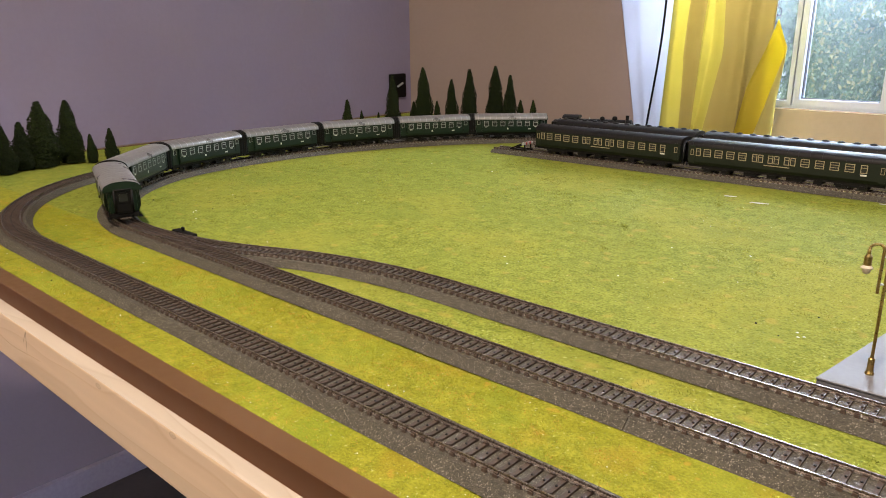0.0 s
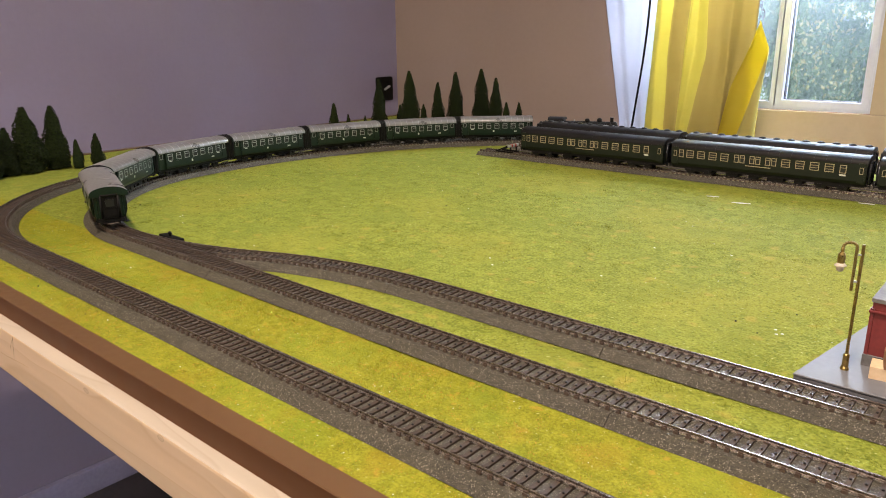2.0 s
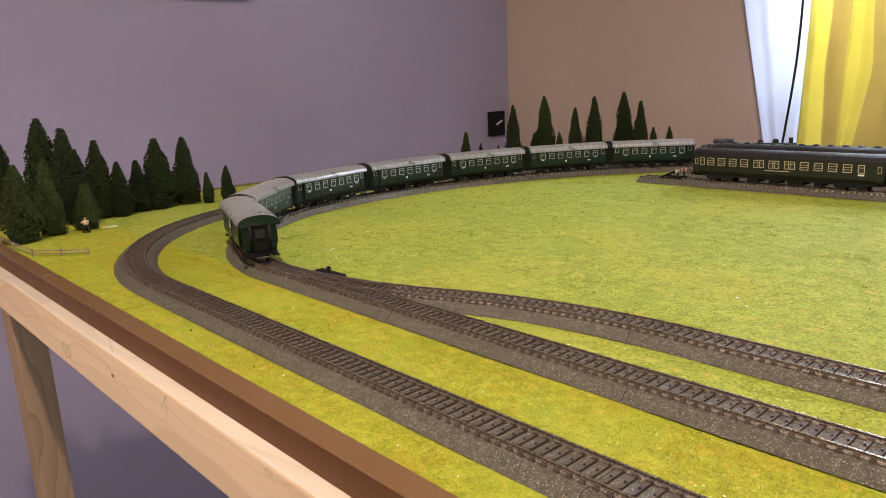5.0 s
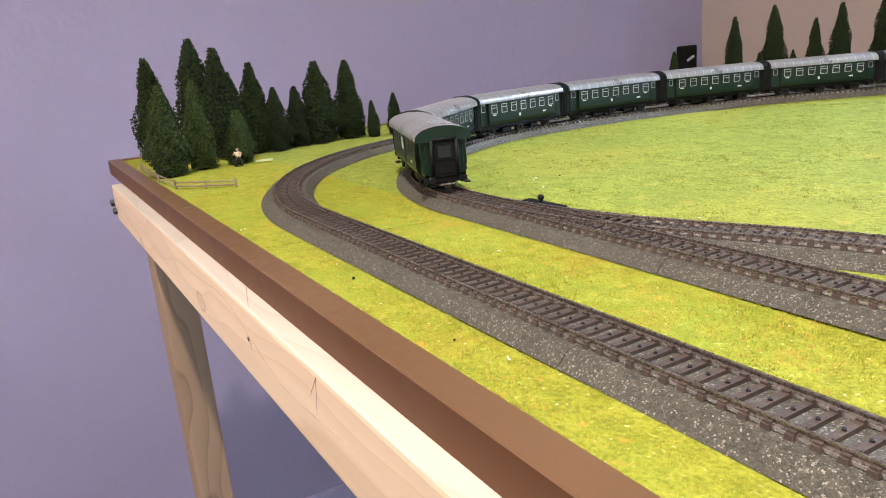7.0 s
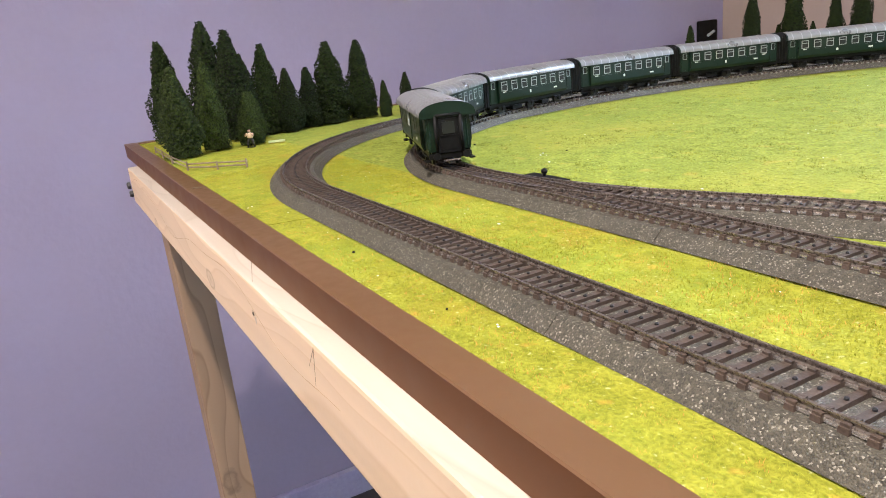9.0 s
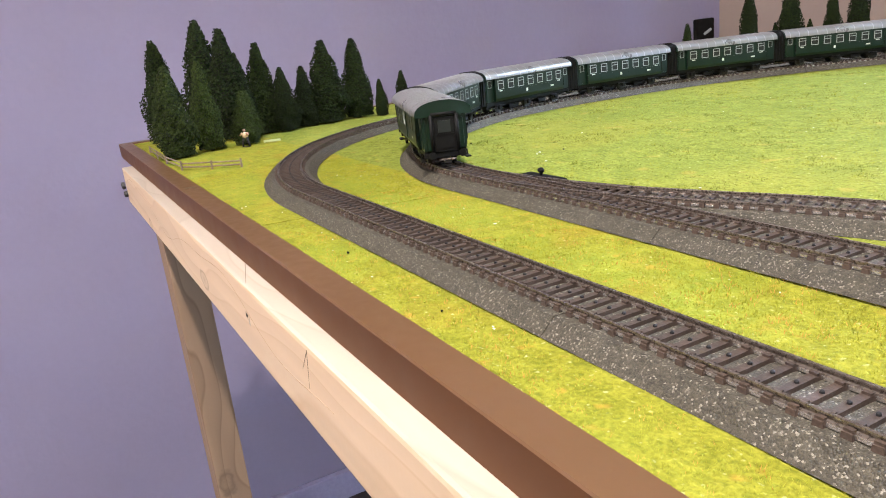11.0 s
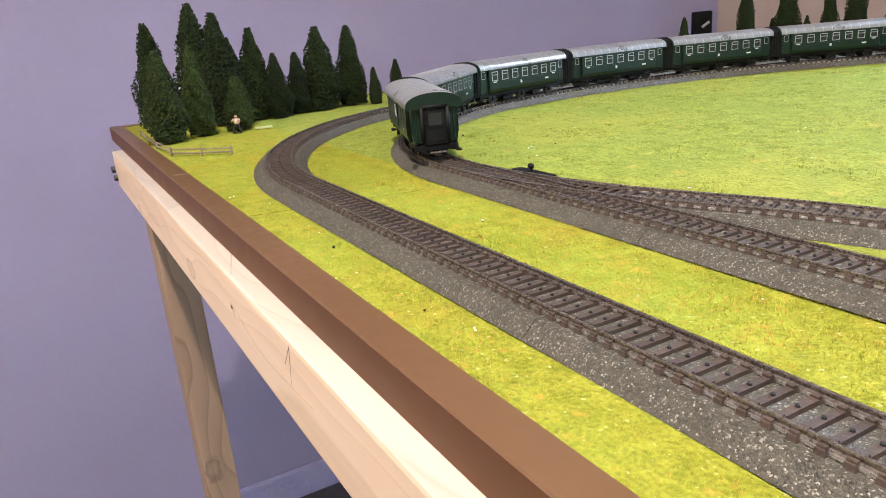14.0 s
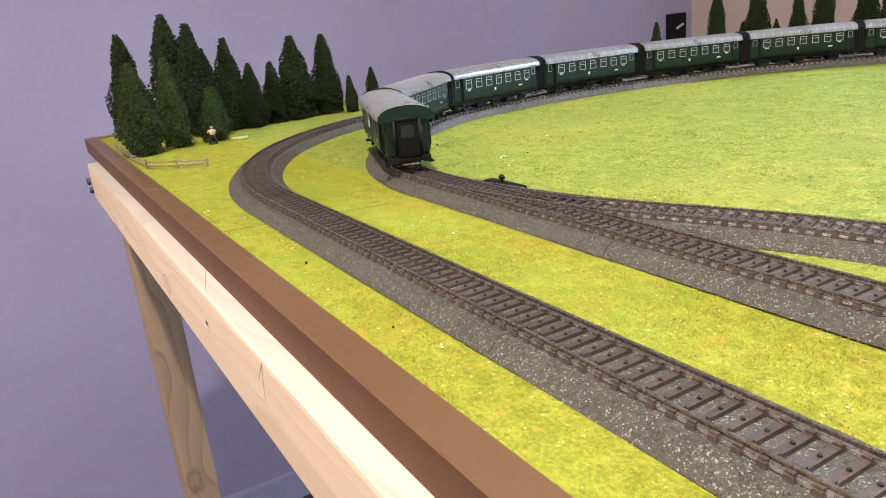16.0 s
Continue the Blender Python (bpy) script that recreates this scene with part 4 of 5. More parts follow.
def coupler(parent, x):
    s = 1 if x > 0 else -1
    b = box(x - s * 0.006, x + s * 0.004, -0.0022, 0.0022, 0.0040, 0.0060, 0.0004)
    part("coupling", b, M["iron"], parent, "dark coupling hook")
    b = tube((x + s * 0.004, -0.0052, 0.0064), (x + s * 0.004, 0.0052, 0.0064), 0.0007, 8)
    for y in (-0.0052, 0.0052):
        tube((x + s * 0.004, y, 0.0064), (x - s * 0.004, y * 0.7, 0.0050), 0.0006, 6, None, b)
    part("coupling_loop", b, M["rail"], parent, "bright metal coupling loop")


def local_coach(luggage):
    """Three-axle coach: green body with set-in end doors, ribbed silver roof."""
    L, W, z0, z1 = 0.136 if luggage else 0.1305, 0.0345, 0.0120, 0.0352
    root = thing("passenger_coach",
                 "dark green half-luggage coach with silver ribbed roof, last of the train" if luggage else "dark green three-axle passenger coach with silver ribbed roof",
                 "train coach", group="coaches of the train")
    half, core = L / 2, L / 2 - 0.0125
    prof = [(-W / 2, z0 + 0.003), (-W / 2, z1), (-W / 2 + 0.0012, z1 + 0.0024), (W / 2 - 0.0012, z1 + 0.0024), (W / 2, z1), (W / 2, z0 + 0.003), (W / 2 - 0.0012, z0), (-W / 2 + 0.0012, z0)]
    part("body", prism(prof, -core, core), M["coach_green"], root)
    for s in (-1, 1):
        inner = W / 2 - 0.0030
        part("vestibule", prism([(-inner, z0), (-inner, z1 + 0.0022), (inner, z1 + 0.0022), (inner, z0)], s * (core - 0.0005), s * (half - 0.0008)), M["coach_green"], root)
        for y in (-1, 1):
            d = part("door", box(-0.0046, 0.0046, -0.0004, 0.0004, -0.0115, 0.0115, 0.0002), M["coach_green"], root, at=pose(s * (core + 0.0062), y * (inner + 0.0003), z0 + 0.0130))
            part("door_window", ring_frame(0.0052, 0.0072, 0.0006, 0.0006), M["frame_dull" if luggage else "frame_white"], d, at=pose(0, y * 0.0004, 0.0050))
            part("door_pane", box(-0.0022, 0.0022, -0.0002, 0.0002, 0.0018, 0.0082), M["pane"], d, at=pose(0, y * 0.0005, 0))
            part("handrail", tube((s * (core + 0.0004), y * (W / 2 + 0.0001), z0 + 0.004), (s * (core + 0.0004), y * (W / 2 + 0.0001), z0 + 0.014), 0.0003, 6), M["black"], root)
            part("step", box(s * (core + 0.0010), s * (core + 0.0112), y * (inner - 0.001), y * (W / 2 - 0.0004), 0.0050, 0.0058), M["black"], root, "black footstep")
        # gangway with its rubber tubes
        b = prism([(-0.0082, z0 - 0.001), (-0.0082, z1 - 0.0005), (-0.0066, z1 + 0.001), (0.0066, z1 + 0.001), (0.0082, z1 - 0.0005), (0.0082, z0 - 0.001)], s * (half - 0.0010), s * (half + 0.0006))
        part("gangway_plate", b, M["black"], root)
        b = bmesh.new()
        for y in (-0.0085, 0.0085):
            tube((s * (half + 0.0010), y, z0 - 0.001), (s * (half + 0.0010), y, z1), 0.0013, 10, None, b)
        tube((s * (half + 0.0010), -0.0085, z1 + 0.0004), (s * (half + 0.0010), 0.0085, z1 + 0.0004), 0.0013, 10, None, b)
        part("gangway_tube", b, M["black"], root, "black rubber gangway tube", smooth=True)
        part("shutter", box(s * (half + 0.0005), s * (half + 0.0011), -0.0062, 0.0062, z0 + 0.001, z1 - 0.002, 0.0002), M["black"], root, "dark end door")
        part("shutter_window", box(s * (half + 0.0010), s * (half + 0.0014), -0.0042, 0.0042, z0 + 0.0115, z1 - 0.0040), M["pane"], root)
        part("shutter_rail", box(s * (half + 0.0010), s * (half + 0.0016), -0.0062, 0.0062, z0 + 0.0098, z0 + 0.0106), M["black"], root)
        for y in (-1, 1):
            part("tail_lamp", tube((s * (half - 0.0010), y * 0.0125, z1 - 0.0005), (s * (half + 0.0012), y * 0.0125, z1 - 0.0005), 0.0012, 10), M["black"], root)
            part("end_bar", tube((s * (half - 0.0002), y * 0.0124, z0 + 0.002), (s * (half - 0.0002), y * 0.0124, z1 - 0.003), 0.0005, 6), M["coach_green"], root)
        buffers(root, s * (half - 0.001), 0.0095)
        coupler(root, s * (half + 0.0015))
        part("buffer_beam", box(s * (half - 0.003), s * (half - 0.0003), -0.0145, 0.0145, 0.0070, 0.0105, 0.0003), M["black"], root)
    if not luggage:
        b = prism([(-0.0140, z0 - 0.003)] + roof_outline(0.0300, z1 + 0.0005, 0.0084, 12, 0.001) + [(0.0140, z0 - 0.003)], -half - 0.0150, -half + 0.0004)
        part("bellows", b, M["black"], root, "black rubber bellows to the next coach")
        for k in range(4):
            x = -half - 0.0025 - 0.0032 * k
            part("bellows_fold", prism([(-0.0150, z0 - 0.0028)] + roof_outline(0.0320, z1 + 0.0005, 0.0094, 12, 0.001) + [(0.0150, z0 - 0.0028)], x - 0.0008, x + 0.0008), M["black"], root)
    # roof with ribs
    rounded(part("roof", prism(roof_outline(W + 0.0030, z1 + 0.0005, 0.0088, 20, 0.0006), -half - 0.0010, half + 0.0010), M["roof"], root, "silver grey roof"))
    for i in range(12):
        x = -half + 0.005 + i * (L - 0.010) / 11
        rounded(part("roof_rib", prism(roof_outline(W + 0.0034, z1 + 0.0005, 0.00905, 20, 0.0006), x - 0.0004, x + 0.0004), M["rib"], root))
    for s in (-1, 1):
        part("roof_end", prism(roof_outline(W + 0.0034, z1 + 0.0003, 0.0090, 12, 0.0012), s * (half + 0.0008), s * (half + 0.0016)), M["coach_green"], root, "dark roof end")
    # windows and lettering
    zw = z0 + 0.0162
    xs = [-0.0475, -0.0355, -0.0238, 0.0235, 0.0370] if luggage else [-0.0450 + 0.0150 * i for i in range(7)]
    for y in (-1, 1):
        for i, x in enumerate(xs):
            xx = -x * y
            w = 0.0084
            side_window(root, xx, y * W / 2, zw, w, 0.0092, M["frame_dull" if luggage else "frame_white"])
            if i in (0, len(xs) - 1) and not luggage:
                part("sign_plate", box(xx - 0.0022, xx + 0.0022, y * W / 2 - 0.0002, y * W / 2 + 0.0003, zw - 0.0066, zw - 0.0054), M["letter"], root, "small pale destination plate")
        if luggage:
            d = part("luggage_door", box(-0.0070, 0.0070, -0.0003, 0.0003, -0.0105, 0.0105, 0.0002), M["coach_green"], root, at=pose(y * -0.0005, y * (W / 2 + 0.0003), z0 + 0.0130))
            for xx in (-0.0022, 0.0022):
                part("handle", box(xx - 0.0003, xx + 0.0003, -0.0004, 0.0004, -0.001, 0.0075), M["frame_white"], d, "pale grab handle", at=pose(0, y * 0.0004, 0))
        for xx, w in ((-0.034, 0.0052), (0.006, 0.0024)):
            part("lettering", box(-y * xx * -1 - w / 2, -y * xx * -1 + w / 2, y * W / 2 - 0.0001, y * W / 2 + 0.0003, z0 + 0.0055, z0 + (0.0085 if w < 0.003 else 0.0070)), M["letter"], root, "pale printed marking")
        part("side_rail", box(-core, core, y * (W / 2) - 0.0002, y * (W / 2) + 0.0003, z0 + 0.0096, z0 + 0.0100), M["coach_green"], root)
    # running gear
    part("underframe", box(-half + 0.004, half - 0.004, -0.0090, 0.0090, 0.0062, z0 + 0.0006), M["black"], root)
    for y in (-1, 1):
        part("sole_bar", box(-half + 0.002, half - 0.002, y * 0.0128, y * 0.0140, 0.0086, z0 + 0.0004), M["black"], root)
    for x in (-0.0440, 0.0, 0.0440):
        wheelset(root, x, 0.0054)
        for y in (-1, 1):
            b = box(x - 0.0022, x + 0.0022, y * 0.0122, y * 0.0142, 0.0036, 0.0078, 0.0003)
            box(x - 0.0080, x + 0.0080, y * 0.0126, y * 0.0138, 0.0064, 0.0074, 0.0002, b)
            part("axle_box", b, M["black"], root)
    for x, w in ((-0.022, 0.014), (0.022, 0.011)):
        part("battery_box", box(x - w / 2, x + w / 2, -0.0118, 0.0118, 0.0026, 0.0064, 0.0004), M["black"], root)
    return root


def express_coach(vents):
    """Long four-axle coach with a dark ribbed roof."""
    L, W, z0, z1 = 0.250, 0.0345, 0.0115, 0.0362
    root = thing("express_coach", "dark green express coach with roof vents on the rear siding" if vents else "dark green express coach with smooth grey roof, parked on the siding", "train coach", group="coaches on the sidings")
    half = L / 2
    prof = [(-W / 2, z0 + 0.004), (-W / 2, z1), (-W / 2 + 0.001, z1 + 0.002), (W / 2 - 0.001, z1 + 0.002), (W / 2, z1), (W / 2, z0 + 0.004), (W / 2 - 0.002, z0), (-W / 2 + 0.002, z0)]
    part("body", prism(prof, -half + 0.003, half - 0.003), M["coach_dark"], root)
    rounded(part("roof", prism(roof_outline(W + 0.0004, z1 + 0.0002, 0.0092, 18, 0.0004), -half + 0.002, half - 0.002), M["roof_dark"], root, "dark grey roof"))
    for i in range(18):
        x = -half + 0.008 + i * (L - 0.016) / 17
        part("roof_rib", prism(roof_outline(W + 0.0010, z1 + 0.0002, 0.0095, 10, 0.0004), x - 0.0007, x + 0.0007), M["roof_dark"], root)
    for i in range(13 if vents else 0):
        x = -half + 0.010 + i * (L - 0.020) / 12
        part("roof_vent", ball((x, 0, z1 + 0.0094), 0.0052, 2, (1, 0.8, 0.42)), M["roof_dark"], root, smooth=True)
    zw = z0 + 0.0172
    lights = [(-0.108, 0.0066), (-0.0955, 0.0100), (-0.0800, 0.0105), (-0.0640, 0.0105), (-0.0480, 0.0105), (-0.0320, 0.0062), (-0.0245, 0.0062), (-0.0120, 0.0062), (-0.0045, 0.0062),
              (0.0080, 0.0062), (0.0155, 0.0062), (0.0300, 0.0105), (0.0470, 0.0105), (0.0640, 0.0105), (0.0810, 0.0105), (0.0965, 0.0075)]
    for y in (-1, 1):
        for x, w in lights:
            side_window(root, x, y * W / 2, zw, w, 0.0102, M["frame_gold"], 2 if w > 0.008 else 1, 0.0008)
        for s in (-1, 1):
            d = part("door", box(-0.0035, 0.0035, -0.0003, 0.0003, -0.012, 0.012, 0.0002), M["coach_dark"], root, at=pose(s * 0.1165, y * (W / 2 + 0.0002), z0 + 0.014))
            part("door_window", ring_frame(0.0042, 0.0080, 0.0005, 0.0006), M["frame_gold"], d, at=pose(0, y * 0.0003, 0.003))
        part("lettering", box(0.093, 0.100, y * W / 2 - 0.0001, y * W / 2 + 0.0003, z0 + 0.0088, z0 + 0.0108), M["letter"], root, "pale printed marking")
        part("lettering", box(-0.020, 0.012, y * W / 2 - 0.0001, y * W / 2 + 0.0003, z0 + 0.0086, z0 + 0.0096), M["frame_gold"], root, "pale printed marking")
        part("sole_bar", box(-half + 0.004, half - 0.004, y * 0.0128, y * 0.0138, 0.0080, z0 + 0.0002), M["black"], root)
    for s in (-1, 1):
        b = bmesh.new()
        for y in (-0.0080, 0.0080):
            tube((s * (half - 0.001), y, z0), (s * (half - 0.001), y, z1 + 0.001), 0.0020, 8, None, b)
        tube((s * (half - 0.001), -0.008, z1 + 0.002), (s * (half - 0.001), 0.008, z1 + 0.002), 0.0020, 8, None, b)
        part("gangway_tube", b, M["rubber"], root, "glossy black gangway tube", smooth=True)
        part("gangway_plate", box(s * (half - 0.004), s * (half - 0.0025), -0.0085, 0.0085, z0, z1 + 0.002), M["black"], root)
        buffers(root, s * (half - 0.005), 0.0098)
        bogie = part("bogie", box(s * 0.084 - 0.0190, s * 0.084 + 0.0190, -0.0135, 0.0135, 0.0048, 0.0082, 0.0008), M["black"], root)
        for x in (-0.0125, 0.0125):
            wheelset(bogie, s * 0.084 + x, 0.0054)
            for y in (-1, 1):
                part("axle_box", box(s * 0.084 + x - 0.003, s * 0.084 + x + 0.003, y * 0.0132, y * 0.0148, 0.0032, 0.0076, 0.0004), M["black"], bogie)
    part("underframe", box(-half + 0.006, half - 0.006, -0.0088, 0.0088, 0.0075, z0 + 0.0004), M["black"], root)
    for x, w in ((-0.038, 0.016), (-0.010, 0.012), (0.018, 0.020), (0.046, 0.010)):
        part("battery_box", box(x - w / 2, x + w / 2, -0.0118, 0.0118, 0.0028, 0.0076, 0.0005), M["black"], root)
    return root


def steam_engine(m):
    """Tank engine: red running gear, black boiler, tanks and cab. It faces along +x."""
    root = thing("steam_locomotive", "black steam tank engine with red wheels and running gear", "locomotive", m)
    half = 0.078
    part("frame", box(-half, half, -0.0085, 0.0085, 0.0065, 0.0125, 0.0005), M["red"], root, "red frame")
    part("running_board", box(-half, half, -0.0165, 0.0165, 0.0125, 0.0140, 0.0004), M["black"], root)
    part("boiler", tube((-0.028, 0, 0.0265), (0.066, 0, 0.0265), 0.0098, 28), M["black"], root, smooth=False)
    part("smokebox_door", lathe([(0.0088, 0), (0.0080, 0.0012), (0.0040, 0.0026), (0.001, 0.0030)], 24, pose(0.066, 0, 0.0265, 0, 90, 0)), M["black"], root)
    for x in (-0.010, 0.012, 0.034, 0.056):
        part("boiler_band", tube((x - 0.0005, 0, 0.0265), (x + 0.0005, 0, 0.0265), 0.0101, 28), M["iron"], root)
    part("chimney", lathe([(0.0040, 0), (0.0030, 0.002), (0.0032, 0.0075), (0.0038, 0.0088)], 16, pose(0.058, 0, 0.0352)), M["black"], root)
    part("steam_dome", lathe([(0.0048, 0), (0.0046, 0.0042), (0.0036, 0.0064), (0.0010, 0.0072)], 18, pose(0.036, 0, 0.0352)), M["black"], root, smooth=True)
    part("sand_dome", lathe([(0.0045, 0), (0.0043, 0.0034), (0.0030, 0.0054), (0.0008, 0.0060)], 18, pose(0.014, 0, 0.0352)), M["black"], root, smooth=True)
    part("bell", lathe([(0.0014, 0), (0.0008, 0.0028)], 10, pose(-0.010, 0.004, 0.0355)), M["frame_white"], root)
    for y in (-1, 1):
        part("side_tank", box(-0.028, 0.040, y * 0.0096, y * 0.0163, 0.0140, 0.0290, 0.0010), M["black"], root)
        part("handrail", tube((-0.02, y * 0.0110, 0.0312), (0.064, y * 0.0110, 0.0312), 0.0004, 6), M["frame_white"], root, "thin pale handrail")
        part("cylinder", tube((0.048, y * 0.0125, 0.0080), (0.064, y * 0.0125, 0.0080), 0.0042, 16), M["red"], root)
        part("side_rod", box(-0.030, 0.030, y * 0.0122, y * 0.0130, 0.0056, 0.0068), M["frame_white"], root, "bright steel side rod")
        part("piston_rod", box(0.0, 0.050, y * 0.0134, y * 0.0142, 0.0074, 0.0084), M["frame_white"], root, "bright steel rod")
        part("cab_window", box(-0.048, -0.039, y * 0.0164, y * 0.0169, 0.0285, 0.0360), M["pane"], root)
        part("lettering", box(-0.046, -0.036, y * 0.0164, y * 0.0169, 0.0225, 0.0240), M["letter"], root, "pale printed marking")
    part("cab", box(-0.054, -0.028, -0.0164, 0.0164, 0.0140, 0.0385, 0.0008), M["black"], root)
    part("cab_roof", prism(roof_outline(0.0350, 0.0384, 0.0046, 12, 0.0006), -0.056, -0.026), M["black"], root)
    part("bunker", box(-0.076, -0.0545, -0.0155, 0.0155, 0.0140, 0.0310, 0.0010), M["black"], root)
    b = bmesh.new()
    r = random.Random(2)
    for _ in range(40):
        ball((r.uniform(-0.072, -0.058), r.uniform(-0.012, 0.012), 0.031 + r.uniform(-0.001, 0.002)), r.uniform(0.0015, 0.0026), 1, (1, 0.8, 0.8), b)
    part("coal", b, M["iron"], root)
    for x in (-0.030, 0.0, 0.030):
        for y in (-1, 1):
            b = lathe([(0.0092, 0), (0.0092, 0.0016), (0.0078, 0.0017), (0.0076, 0.0010), (0.0020, 0.0010), (0.0020, 0.0022)], 24, pose(x, y * 0.0083, 0.0090, -90 * y))
            part("driving_wheel", b, M["red"], root, "red spoked driving wheel")
    for x in (-0.064, -0.048, 0.058, 0.070):
        wheelset(root, x, 0.0052, M["red"], "bogie_wheelset")
    for s in (-1, 1):
        part("buffer_beam", box(s * half, s * (half - 0.002), -0.0150, 0.0150, 0.0070, 0.0125), M["red"], root)
        buffers(root, s * half, 0.0100)
        for y in (-0.011, 0.011):
            part("headlamp", tube((s * half, y, 0.0152), (s * (half - 0.003), y, 0.0152), 0.0018, 12), M["frame_white"], root)
    return root


def coach_pose(way, s, gap=0.046):
    return way.chord(s, gap, RAILTOP - 0.0003)


# the train stands on the loop; its last coach is just past the turnout
TAIL, STEP = 1.9255, 0.1465
last = local_coach(True)
last.matrix_basis = coach_pose(LOOP, TAIL + 0.0700) @ pose(0, 0, 0, 0, 0, 180)
first = local_coach(False)
first.matrix_basis = coach_pose(LOOP, TAIL + 0.0700 + STEP)
for k in range(2, 7):
    copy_thing(first, coach_pose(LOOP, TAIL + 0.0700 + STEP * k))
steam_engine(coach_pose(LOOP, TAIL + 0.0700 + STEP * 6 + 0.155))

# parked express coaches
ex = express_coach(False)
ex.matrix_basis = coach_pose(SIDE1, 0.574 + 0.125 - 0.485, 0.084)
for k in range(1, 4):
    copy_thing(ex, coach_pose(SIDE1, 0.574 + 0.125 - 0.485 + 0.257 * k, 0.084))
vented = express_coach(True)
vented.matrix_basis = coach_pose(SIDE2, 0.562 + 0.125 - 0.50, 0.084)
for k in range(1, 4):
    copy_thing(vented, coach_pose(SIDE2, 0.562 + 0.125 - 0.50 + 0.257 * k, 0.084))

# end stop of the siding
stop = thing("buffer_stop", "small black buffer stop with white and red stripes", "buffer stop", pose(0.538, 0.800, RAILTOP))
for y in (-0.0085, 0.0085):
    b = box(-0.018, 0.016, y - 0.0012, y + 0.0012, -0.0010, 0.0016, 0.0003)
    part("runner", b, M["black"], stop)
    part("strut", tube((-0.016, y, 0.001), (0.010, y, 0.0120), 0.0012, 8), M["black"], stop)
    part("post", tube((0.012, y, 0.0), (0.010, y, 0.0130), 0.0013, 8), M["black"], stop)
part("cross_beam", box(0.009, 0.0125, -0.0140, 0.0140, 0.0090, 0.0130, 0.0004), M["frame_white"], stop, "white cross beam")
for y in (-0.005, 0.005):
    part("stripe", box(0.0088, 0.0127, y - 0.002, y + 0.002, 0.0088, 0.0132, 0.0002), M["red"], stop, "red stripe")

# ---- trees ----


def crown(seed, leaf, slender):
    """Crown 1 high and about 0.34 wide: uneven cone of many small scale-leaf tufts."""
    r = random.Random(seed)
    b = bmesh.new()
    ph = [r.uniform(0, 6.28) for _ in range(5)]

    def girth(z, a):
        base = slender * min(1, (1.02 - z) ** 0.72) * min(1.0, 0.55 + 1.7 * z)
        return base * (1 + 0.13 * math.sin(3 * a + ph[0] + 5 * z) + 0.10 * math.sin(2 * a + ph[1] + 14 * z) + 0.07 * math.sin(5 * a + ph[2] + 26 * z))

    n, k = 16, 14
    rings = [[b.verts.new((0.82 * girth(z, a * math.tau / n) * math.cos(a * math.tau / n), 0.82 * girth(z, a * math.tau / n) * math.sin(a * math.tau / n), z))
              for a in range(n)] for z in [0.03 + 0.95 * i / k for i in range(k + 1)]]
    for lo, hi in zip(rings, rings[1:]):
        for a in range(n):
            b.faces.new((lo[a], lo[(a + 1) % n], hi[(a + 1) % n], hi[a]))
    b.faces.new(rings[0][::-1])
    b.faces.new(rings[-1])
    for _ in range(5600):
        z = 1 - r.random() ** 0.62 * 0.98
        z = min(0.985, max(0.02, z))
        a = r.uniform(0, math.tau)
        g = girth(z, a) * r.uniform(0.84, 1.15)
        c = Vector((g * math.cos(a), g * math.sin(a), z))
        t = Matrix.Rotation(a, 3, "Z") @ Euler((r.uniform(-0.7, 0.7), r.uniform(-0.9, 0.3), r.uniform(-0.5, 0.5))).to_matrix()
        s = r.uniform(0.010, 0.025)
        tip = t @ Vector((0.5 * s, 0, s * 0.75))
        left, right = t @ Vector((0, s * 0.6, 0.3 * s)), t @ Vector((0, -s * 0.6, 0.3 * s))
        out = t @ Vector((s * 0.45, 0, -s * 0.3))
        v = [b.verts.new(c + q) for q in (left, out, right, tip)]
        b.faces.new((v[0], v[1], v[3]))
        b.faces.new((v[1], v[2], v[3]))
    return mesh_of("crown", b, leaf)


def trunk_mesh():
    b = bmesh.new()
    tube((0, 0, 0), (0.004, 0, 0.5), 0.022, 8, 0.010, b)
    for k in range(5):
        a = k * 1.26
        tube((0, 0, 0.12 + 0.07 * k), (0.07 * math.cos(a), 0.07 * math.sin(a), 0.22 + 0.07 * k), 0.007, 5, 0.003, b)
    return mesh_of("trunk", b, M["bark"])


CROWNS = [crown(1, M["leaf"], 0.150), crown(2, M["leaf"], 0.170), crown(3, M["leaf_light"], 0.190), crown(4, M["leaf"], 0.145)]
TRUNK = trunk_mesh()


def conifer(x, y, height, kind, width=1.0, turn=0.0, lean=0.0, label="dark green model conifer standing on the grass mat"):
    t = thing("conifer", label, "tree", pose(x, y, -0.0006, 0, lean, turn), group="model conifers")
    share("trunk", TRUNK, t, Matrix.Diagonal((height, height, height, 1)))
    share("crown", CROWNS[kind], t, Matrix.Diagonal((height * width, height * width, height, 1)))


